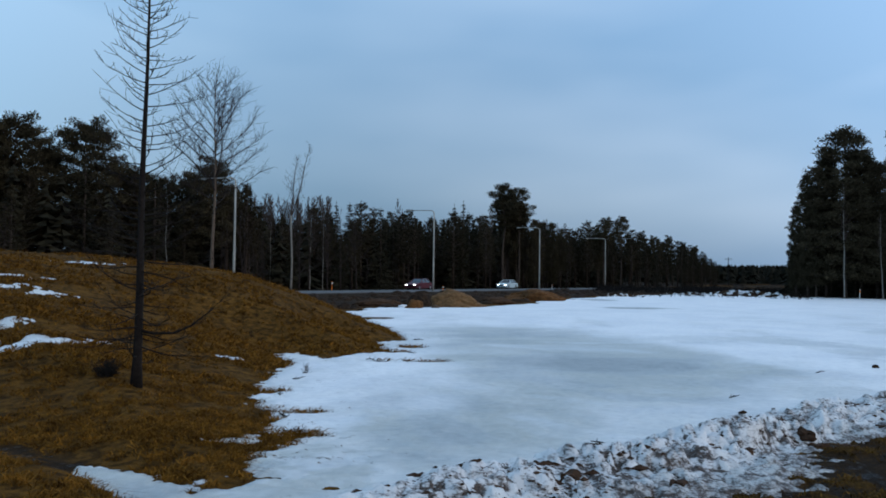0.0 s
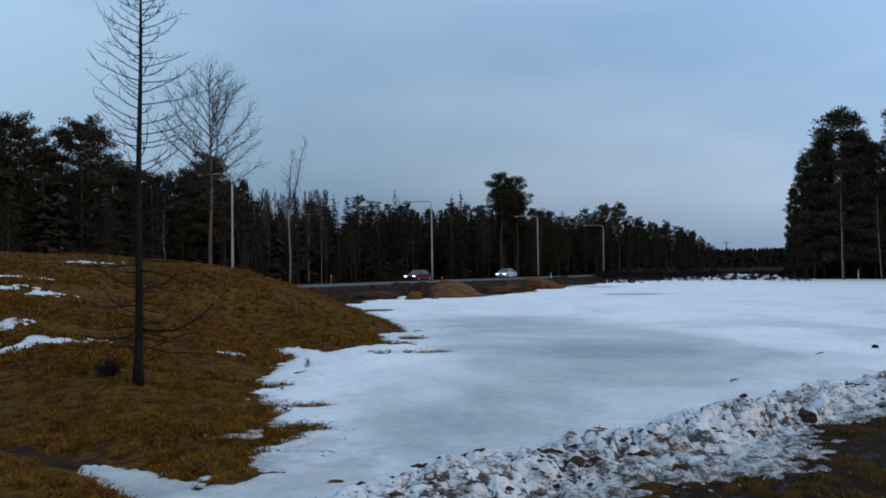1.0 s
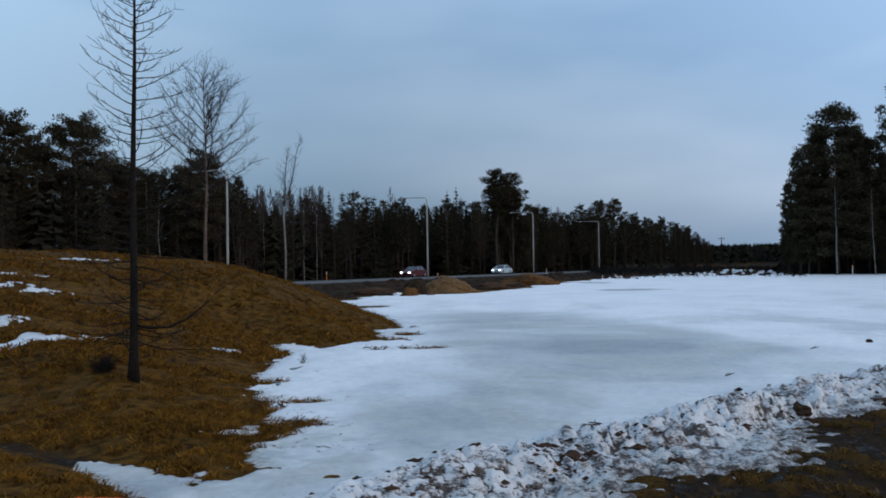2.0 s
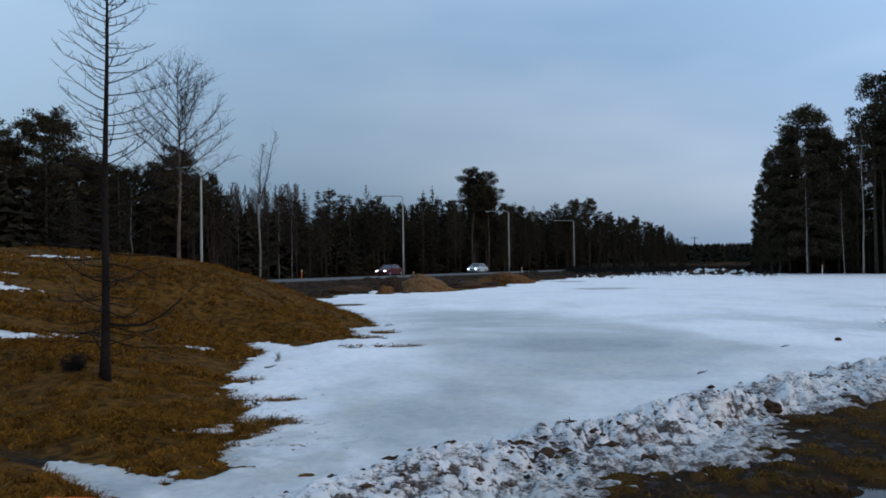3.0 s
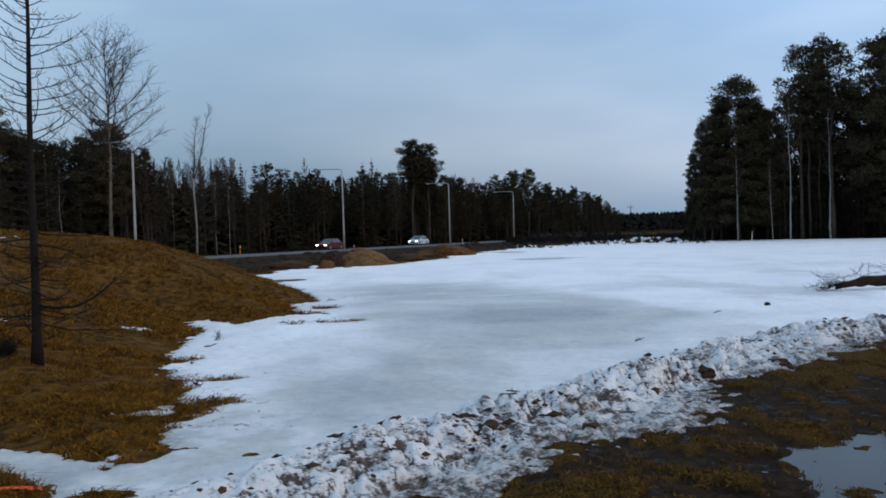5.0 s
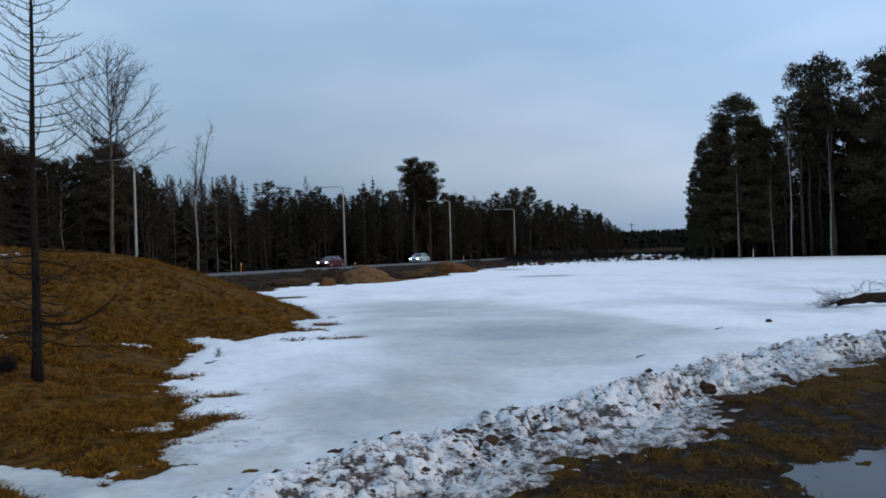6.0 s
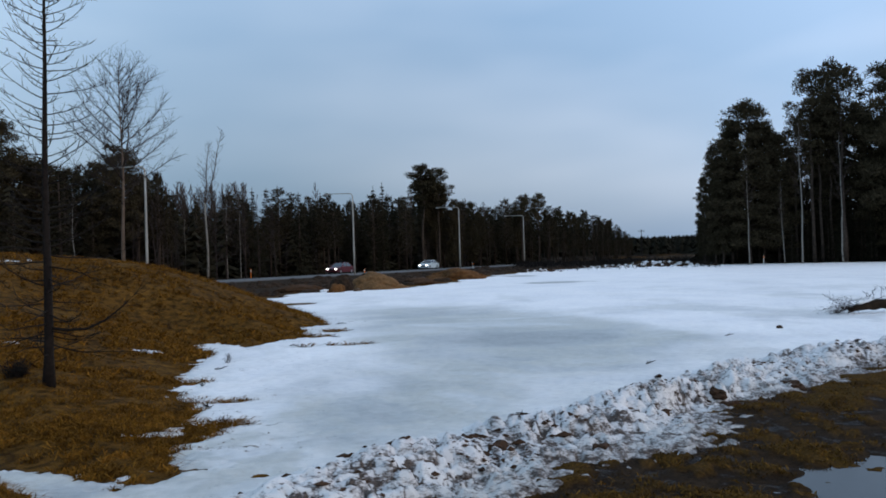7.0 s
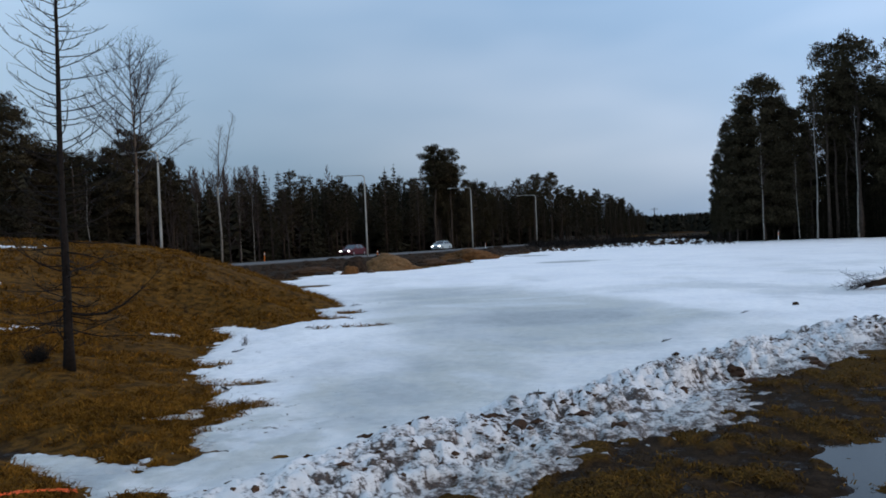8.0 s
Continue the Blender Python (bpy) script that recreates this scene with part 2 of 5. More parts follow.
M_STEEL = simple("galvanised_steel", (0.27, 0.255, 0.225), (0.40, 0.38, 0.34), 6.0, 0.6, 0.001)
M_CLOD = simple("frozen_dirt", (0.020, 0.011, 0.007), (0.080, 0.042, 0.024), 22.0, 0.95, 0.01, island=True)
M_PAINT = simple("orange_marking_paint", (0.75, 0.07, 0.015), (0.95, 0.16, 0.04), 30.0, 0.7, 0.004)
M_ORANGE = simple("orange_plastic", (0.70, 0.16, 0.02), (0.85, 0.24, 0.04), 4.0, 0.5, 0.001)
M_WHITE = simple("white_plastic", (0.55, 0.55, 0.52), (0.72, 0.72, 0.70), 4.0, 0.5, 0.001)
M_RED_CAR = simple("dark_red_car_paint", (0.060, 0.007, 0.012), (0.085, 0.010, 0.016), 0.8, 0.38, 0.0005, spec=0.3)
M_SILVER_CAR = simple("pale_silver_car_paint", (0.44, 0.52, 0.54), (0.52, 0.60, 0.62), 0.8, 0.3, 0.0005, spec=0.7)
M_GLASS = simple("dark_car_glass", (0.012, 0.014, 0.016), (0.02, 0.022, 0.025), 1.0, 0.06, 0.0002, spec=0.9)
M_RUBBER = simple("black_rubber", (0.012, 0.012, 0.012), (0.028, 0.028, 0.028), 12.0, 0.8, 0.002)
M_RIM = simple("grey_wheel_rim", (0.28, 0.28, 0.29), (0.40, 0.40, 0.41), 8.0, 0.4, 0.0005, metal=0.7)
M_BEAM = glow("headlight_on", (1.0, 0.97, 0.92), 7.0)
M_WATER = simple("muddy_water", (0.020, 0.017, 0.014), (0.035, 0.030, 0.024), 1.5, 0.10, 0.002, spec=0.15)
M_STONE = simple("field_stone", (0.045, 0.030, 0.020), (0.14, 0.092, 0.060), 5.0, 0.9, 0.02)


# ---- building helpers ----
def mesh_from(name, verts, faces):
    me = bpy.data.meshes.new(name)
    me.from_pydata([tuple(v) for v in verts], [], faces)
    return me


def as_object(name, data, mat, parent=None, label="", smooth=False):
    """One mesh object, under a thing or part when parent is given. data: a mesh, a bmesh or a Geo."""
    if isinstance(data, Geo):
        data = mesh_from(name, data.v, data.f)
    elif isinstance(data, bmesh.types.BMesh):
        bm, data = data, bpy.data.meshes.new(name)
        bm.to_mesh(data)
        bm.free()
    if not data.materials:
        data.materials.append(mat)
    if smooth:
        data.polygons.foreach_set("use_smooth", [True] * len(data.polygons))
    ob = new(name, data)
    if parent is not None:
        ob.parent = parent
    return tagged(ob, label) if label else ob


part = as_object


class Geo:
    """Vertices and faces gathered for one mesh."""

    def __init__(self):
        self.v, self.f = [], []

    def tube(self, pts, radii, sides=6, cap=True):
        base, n = len(self.v), len(pts)
        pts = [Vector(p) for p in pts]
        for i, (p, r) in enumerate(zip(pts, radii)):
            d = (pts[min(i + 1, n - 1)] - pts[max(i - 1, 0)]).normalized()
            a = d.orthogonal().normalized() if abs(d.z) < 0.9 else d.cross(Vector((0, 1, 0))).normalized()
            b = d.cross(a)
            for k in range(sides):
                w = 2 * math.pi * k / sides
                self.v.append(p + r * (math.cos(w) * a + math.sin(w) * b))
        for i in range(n - 1):
            for k in range(sides):
                a, b = base + i * sides + k, base + i * sides + (k + 1) % sides
                self.f.append((a, b, b + sides, a + sides))
        if cap:
            self.f.append(tuple(base + k for k in reversed(range(sides))))
            self.f.append(tuple(base + (n - 1) * sides + k for k in range(sides)))

    def tri(self, a, b, c):
        i = len(self.v)
        self.v += [a, b, c]
        self.f.append((i, i + 1, i + 2))

    def box(self, lo, hi):
        i = len(self.v)
        self.v += [Vector((x, y, z)) for z in (lo[2], hi[2]) for y in (lo[1], hi[1]) for x in (lo[0], hi[0])]
        self.f += [tuple(i + k for k in q) for q in ((0, 2, 3, 1), (4, 5, 7, 6), (0, 1, 5, 4), (2, 6, 7, 3), (0, 4, 6, 2), (1, 3, 7, 5))]


def thing(name, label, category, group="", at=(0, 0, 0), turn=0.0, scale=1.0):
    ob = new(name)
    ob.empty_display_size = 0.2
    ob.matrix_basis = pose(*at, 0, 0, turn) @ Matrix.Diagonal((scale, scale, scale, 1))
    return tagged(ob, label, category, group)


# ---- the lie of the land ----
def lattice(ix, iy, seed):
    h = np.sin(ix * 127.1 + iy * 311.7 + seed * 74.7) * 43758.5453
    return h - np.floor(h)


def value_noise(x, y, seed):
    ix, iy = np.floor(x), np.floor(y)
    fx, fy = x - ix, y - iy
    fx, fy = fx * fx * (3 - 2 * fx), fy * fy * (3 - 2 * fy)
    a, b = lattice(ix, iy, seed), lattice(ix + 1, iy, seed)
    c, d = lattice(ix, iy + 1, seed), lattice(ix + 1, iy + 1, seed)
    return (a * (1 - fx) + b * fx) * (1 - fy) + (c * (1 - fx) + d * fx) * fy


def fbm(x, y, seed, octaves=4):
    """Fractal noise, about -0.5 to 0.5."""
    total, amp, norm = 0.0, 1.0, 0.0
    for o in range(octaves):
        total = total + amp * (value_noise(x * 2 ** o + 17 * o, y * 2 ** o - 9 * o, seed + o) - 0.5)
        norm += amp
        amp *= 0.5
    return total / norm * 1.4


def smoothstep(a, b, x):
    t = np.clip((x - a) / (b - a), 0, 1)
    return t * t * (3 - 2 * t)


def line_distance(x, y, pts):
    """Distance to a polyline, positive to the left of its way."""
    best, side = np.full(np.shape(x), 1e9), np.ones(np.shape(x))
    for (ax, ay), (bx, by) in zip(pts, pts[1:]):
        dx, dy = bx - ax, by - ay
        t = np.clip(((x - ax) * dx + (y - ay) * dy) / (dx * dx + dy * dy), 0, 1)
        d = np.hypot(x - ax - t * dx, y - ay - t * dy)
        near = d < best
        best = np.where(near, d, best)
        side = np.where(near, np.sign(dx * (y - ay) - dy * (x - ax)), side)
    return best * side


def polygon_distance(x, y, pts):
    """Distance to a polygon's edge, positive inside."""
    best, inside = np.full(np.shape(x), 1e9), np.zeros(np.shape(x), bool)
    for (ax, ay), (bx, by) in zip(pts, pts[1:] + pts[:1]):
        dx, dy = bx - ax, by - ay
        t = np.clip(((x - ax) * dx + (y - ay) * dy) / (dx * dx + dy * dy), 0, 1)
        best = np.minimum(best, np.hypot(x - ax - t * dx, y - ay - t * dy))
        cross = (ay > y) != (by > y)
        inside ^= cross & (x < ax + (y - ay) / (dy if dy else 1e-9) * dx)
    return np.where(inside, best, -best)


FIELD_Z = -0.67
HILL = [(-1.36, 28.2), (-2.5, 27.1), (-1.67, 24.5), (-2.66, 23.0), (-3.18, 21.6), (-4.17, 23.1), (-4.9, 22.9), (-4.02, 20.4), (-3.9, 17.9), (-3.77, 16.4), (-3.46, 14.9), (-3.13, 13.9), (-2.8, 13.4), (-2.72, 11.85),
        (-2.4, 11.5), (-1.81, 11.34), (-2.2, 10.9), (-2.45, 10.2), (-2.5, 9.66), (-2.22, 9.22), (-1.79, 9.14), (-2.07, 8.97), (-2.31, 8.67), (-2.57, 8.55), (-2.98, 8.87), (-3.29, 9.15), (-3.57, 9.39),
        (-4.4, 9.62), (-5.16, 10.15), (-5.91, 10.6), (-7, 11.2), (-12, 12.8), (-60, 22), (-90, 70), (-22, 62), (-9, 52), (-4.7, 44.8), (-3.66, 39.1), (-2.56, 35.4)]
# bare strips that show through the thin snow: x, y, half width, half depth
BARE_STRIPS = ((-3.51, 15.6, 0.27, 0.16), (-2.35, 13.4, 0.15, 0.05), (-2.15, 11.6, 0.16, 0.08), (-1.65, 21.4, 0.22, 0.13), (-0.51, 21.4, 0.30, 0.10), (-0.97, 25.7, 0.32, 0.34), (-3.67, 42.5, 0.9, 1.0), (-1.42, 24.1, 0.28, 0.25),
               (-2.43, 7.52, 0.30, 0.17), (-2.75, 7.02, 0.28, 0.07), (-1.2, 8.72, 0.09, 0.04))
NEAR_LEFT = [(-2.85, 7.75), (-2.95, 7.2), (-3.5, 6.5), (-6, 5.2), (-30, 0), (-30, 15), (-12, 11.6), (-7, 10.3), (-5.54, 9.93), (-4.86, 9.5), (-4.3, 9.27), (-4.02, 8.88), (-3.42, 8.30), (-3.0, 7.9)]
PATH_LINE = [(-4.4, 9.42), (-5.0, 9.85), (-5.7, 10.25), (-7, 10.75), (-12, 12.2), (-30, 17.5)]
RIDGE = [(-30, -6), (-9, 1.5), (-4, 3.4), (-2, 4.4), (-0.86, 5.25), (0.2, 6.45), (0.9, 6.95), (1.9, 7.5), (3.6, 9.05), (5.3, 10.4), (7, 11.3), (9, 11.9), (14, 13.5), (60, 26)]
FIELD = [(-5.0, 50), (-4.6, 59), (-1.5, 60.5), (3.4, 60), (7.5, 69), (10.9, 80), (23, 103), (34, 114), (43, 118), (53, 106), (58, 98), (70, 86), (120, 60), (120, -20), (-30, -12), (-30, 30)]
FALLEN = (15.72, 24.51)
POLE_FOOT, ROAD_DIR, ROAD_OUT = (-1.3, 95.3), (0.4863, 0.8738), (-0.8738, 0.4863)


def road_frame(x, y):
    dx, dy = x - POLE_FOOT[0], y - POLE_FOOT[1]
    s = dx * ROAD_DIR[0] + dy * ROAD_DIR[1]
    return s, dx * ROAD_OUT[0] + dy * ROAD_OUT[1]


def road_point(s, q):
    return POLE_FOOT[0] + s * ROAD_DIR[0] + q * ROAD_OUT[0], POLE_FOOT[1] + s * ROAD_DIR[1] + q * ROAD_OUT[1]


def road_level(s):
    return -0.25 - 0.0045 * np.clip(s, -90, 120)


def ground_height(x, y):
    x, y = np.asarray(x, float), np.asarray(y, float)
    ridge = line_distance(x, y, RIDGE)
    z = -0.05 + (FIELD_Z + 0.05) * smoothstep(-1.2, 2.2, ridge)
    z = z + 0.03 * fbm(x * 1.3, y * 1.3, 3) + 0.02 * fbm(x * 5, y * 5, 5) * smoothstep(60, 20, np.hypot(x, y))
    hill = np.maximum(polygon_distance(x, y, HILL), 0)
    z = z + (0.40 + 0.60 * smoothstep(11, 28, y)) * 3.1 * (1 - np.exp(-hill ** 1.3 / 9.0)) * (1 + 0.12 * fbm(x * 0.25, y * 0.25, 11)) + 0.10 * fbm(x * 1.1, y * 1.1, 12) * smoothstep(0, 2, hill)
    low = np.maximum(polygon_distance(x, y, NEAR_LEFT), 0)
    z = z + 0.21 * (1 - np.exp(-low / 0.35))
    s, q = road_frame(x, y)
    far = (0.25 * smoothstep(-16, -6, q) + 0.75 * smoothstep(-5, -0.6, q)) * smoothstep(42, 60, y)
    level = np.where(q > 8.5, road_level(s) - 0.45 * smoothstep(8.2, 11, q) + 0.5 * smoothstep(12, 40, q), road_level(s) - 0.06)
    z = z * (1 - far) + level * far + far * (1 - smoothstep(-2, -0.5, q)) * (0.25 * fbm(x * 0.35, y * 0.35, 21) + 0.16 * fbm(x * 1.1, y * 1.1, 22))
    return z


def snow_depth(x, y, ground):
    """Depth of the snow over the ground; below zero where there is none."""
    ridge = line_distance(x, y, RIDGE)
    wobble = 0.9 * fbm(x * 1.0, y * 1.0, 31) + 0.85 * fbm(x * 2.6, y * 3.4, 37) + 0.45 * fbm(x * 7.5, y * 7.5, 39, 2)
    ripple = 0.16 * fbm(x * 5, y * 8, 45) + 0.10 * fbm(x * 14, y * 18, 46, 2)
    calm = 1 - 0.8 * smoothstep(9.9, 9.1, y) * smoothstep(-2.3, -2.8, x)
    hill = polygon_distance(x, y, HILL) + 0.34 * calm * wobble + 0.02 + 1.5 * ripple
    for cx, cy, wide, deep in BARE_STRIPS:
        hill = np.maximum(hill, deep * (1.15 - np.hypot((x - cx) / wide, (y - cy - 0.1 * (x - cx)) / deep)) + 0.5 * ripple)
    low = polygon_distance(x, y, NEAR_LEFT) + 0.45 * calm * wobble + ripple
    low = np.maximum(low, np.where(x < -4.3, 0.75 - np.abs(line_distance(x, y, PATH_LINE)), -9) + 0.3 * wobble)
    rim = polygon_distance(x, y, FIELD) + 2.4 * fbm(x * 0.3, y * 0.3, 41) + 2.2 * fbm(x * 1.0, y * 0.8, 43)
    m = np.minimum(np.minimum(-hill, -low), rim)
    lie = np.minimum(m, ridge + 1.0 + 0.30 * smoothstep(1.9, 0.7, x) + 0.22 * smoothstep(0.9, 1.6, x) * smoothstep(3.6, 2.4, x) - 0.06 * smoothstep(2.4, 3.2, x) * smoothstep(5.5, 4.0, x) + 0.72 * wobble)
    depth = np.clip(lie * 0.16, -0.05, 0.05)
    # the bank thrown up by the plough, lumpy towards the near side
    along = smoothstep(-4.5, -0.5, x)
    crest = (0.14 + 0.18 * along) * np.exp(-(ridge / np.where(ridge > 0, 1.0, 0.75)) ** 2)
    rough = np.exp(-((ridge + 0.35) / 0.85) ** 2)
    lumps = fbm(x * 2.0, y * 2.0, 51) * 0.20 + np.abs(fbm(x * 4.5, y * 4.5, 53, 3)) * 0.26 + np.abs(fbm(x * 8, y * 8, 54, 2)) * 0.16 + fbm(x * 22, y * 22, 55, 2) * 0.05 - 0.11
    lumps = (np.clip(lumps, -0.10, 0.06) + 0.3 * np.clip(lumps - 0.06, 0, 1)) * (0.4 + 0.6 * smoothstep(-1.2, 1.4, x))
    depth = depth + np.where(lie > -0.05, crest * smoothstep(0.0, 0.7, lie), 0) + rough * lumps * smoothstep(0.0, 0.5, lie)
    depth = depth + (0.015 * fbm(x * 0.8, y * 0.8, 57) + 0.018 * fbm(x * 4, y * 4, 58, 3)) * smoothstep(0.1, 0.8, lie)
    return depth, ridge, lie


# patches of snow left on the hill: azimuth, distance, half width, half length
HILL_PATCHES = ((-28.14, 26.2, 0.66, 0.30), (-28.5, 24.6, 0.44, 0.28), (-26.7, 24.0, 0.50, 0.30), (-24.64, 31.1, 1.10, 0.42), (-28.4, 20.2, 0.38, 0.36), (-27.0, 18.45, 0.90, 0.38), (-25.3, 18.4, 0.36, 0.18),
                (-24.4, 18.55, 0.17, 0.11), (-22.84, 18.84, 0.18, 0.12), (-14.76, 20.0, 0.35, 0.26), (-30.5, 18.5, 0.6, 0.35), (-30.5, 26.0, 0.6, 0.3),
                (-14.4, 11.15, 0.30, 0.08), (-13.6, 11.4, 0.16, 0.06), (-14.7, 9.42, 0.20, 0.05), (-16.9, 9.24, 0.08, 0.08))


def patch_depth(x, y, ground):
    best = np.full(np.shape(x), -0.05)
    for az, d, wide, deep in HILL_PATCHES:
        a = radians(az)
        cx, cy = d * math.sin(a), d * math.cos(a)
        u = (x - cx) * math.cos(a) - (y - cy) * math.sin(a)
        v = (x - cx) * math.sin(a) + (y - cy) * math.cos(a)
        e = 1 - np.sqrt((u / wide) ** 2 + ((v - 0.2 * u) / deep) ** 2) + 0.9 * fbm(x * 1.6, y * 1.6, 61) + 1.7 * fbm(x * 5.0, y * 5.0, 62, 3) - 0.05
        best = np.maximum(best, np.clip(e * 0.07, -0.05, 0.022))
    return best


def z_at(x, y):
    return float(ground_height(np.array([x]), np.array([y]))[0])


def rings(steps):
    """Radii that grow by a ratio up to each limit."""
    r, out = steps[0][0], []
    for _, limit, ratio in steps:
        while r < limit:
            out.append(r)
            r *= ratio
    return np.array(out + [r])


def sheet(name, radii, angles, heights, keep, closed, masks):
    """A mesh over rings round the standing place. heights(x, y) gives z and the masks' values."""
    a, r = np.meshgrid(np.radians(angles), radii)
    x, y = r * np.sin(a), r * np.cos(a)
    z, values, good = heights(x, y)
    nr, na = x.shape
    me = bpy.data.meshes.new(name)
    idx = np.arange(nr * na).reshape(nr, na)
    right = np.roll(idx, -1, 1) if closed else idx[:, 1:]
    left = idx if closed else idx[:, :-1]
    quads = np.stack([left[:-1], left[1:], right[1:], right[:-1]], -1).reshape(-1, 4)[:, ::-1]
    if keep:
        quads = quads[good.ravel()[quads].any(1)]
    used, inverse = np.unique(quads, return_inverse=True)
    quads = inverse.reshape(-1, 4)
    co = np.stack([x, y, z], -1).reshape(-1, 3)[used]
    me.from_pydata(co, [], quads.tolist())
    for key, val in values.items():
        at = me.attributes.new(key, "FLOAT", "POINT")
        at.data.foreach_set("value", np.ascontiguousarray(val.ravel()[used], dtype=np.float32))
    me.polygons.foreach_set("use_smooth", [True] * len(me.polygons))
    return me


def ground_values(x, y):
    z = ground_height(x, y)
    ridge = line_distance(x, y, RIDGE)
    near = smoothstep(-0.6, -1.0, ridge)
    n1 = fbm(x * 1.1, y * 1.1, 71)
    wet = smoothstep(0.06, -0.10, n1 + 0.24 + 0.75 * fbm(x * 4, y * 4, 72) + 0.35 * fbm(x * 11, y * 11, 74, 2) - 0.22 + 0.35 * (1.0 - smoothstep(3.0, 1.2, np.hypot((x - 3.9) / 1.3, (y - 5.8) / 1.4))) - 0.16 * smoothstep(2.0, 3.6, x))
    mud = near * wet
    path = smoothstep(0.50, 0.15, np.abs(line_distance(x, y, PATH_LINE)) + 0.3 * fbm(x * 2, y * 2, 73)) * smoothstep(-4.0, -4.4, x)
    s, q = road_frame(x, y)
    verge = smoothstep(-18, -13, q) * smoothstep(40, 55, y) * smoothstep(1.0, 0.0, q)
    mud = np.maximum(mud, path)
    # forest litter; on the road bank, dark soil with its shade painted in
    litter_shade = np.maximum(np.maximum(smoothstep(10, 14, q), verge * (0.85 + 0.15 * smoothstep(-0.3, 0.1, fbm(x * 0.5, y * 0.5, 75)))), smoothstep(100, 106, np.hypot(x, y)) * smoothstep(-15, -25, q))
    pool = np.exp(-(((x - 4.25) / 1.25) ** 2 + ((y - 5.35 - 0.35 * (x - 4.25)) / 0.85) ** 2) ** 2)
    wide = np.exp(-(((x - 4.4) / 2.0) ** 2 + ((y - 5.5 - 0.35 * (x - 4.4)) / 1.1) ** 2) ** 2)
    z = z - 0.050 * pool - 0.020 * wide + near * (0.035 * fbm(x * 2.2, y * 2.2, 77) + 0.030 * fbm(x * 6, y * 6, 78, 3) + 0.012 * fbm(x * 17, y * 17, 79, 2) + 0.03 * (1 - np.clip(mud, 0, 1)))
    return z, {"mud": np.clip(mud, 0, 1), "moss": near * (1 - np.clip(mud, 0, 1)), "litter_shade": litter_shade}, None


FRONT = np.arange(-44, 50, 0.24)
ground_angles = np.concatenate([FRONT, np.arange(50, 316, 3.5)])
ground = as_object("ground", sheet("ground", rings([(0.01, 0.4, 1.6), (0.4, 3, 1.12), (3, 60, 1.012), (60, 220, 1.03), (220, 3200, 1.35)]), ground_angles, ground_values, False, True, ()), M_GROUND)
tagged(ground, "brown dead grass, mud and earth with a low hill", "ground", kind="structure")


# the stretch of the field where melt water has turned the snow to grey ice
ICE = [(-0.6, 33), (1.5, 35.5), (3.9, 35), (6.0, 30), (7.6, 24.8), (7.9, 20.3), (5.9, 15.9), (2.7, 13.3), (1.2, 11.1), (-0.2, 9.9), (-1.3, 10.3), (-1.0, 11.6), (-0.3, 14), (0.1, 18), (0.6, 24), (-0.3, 29)]


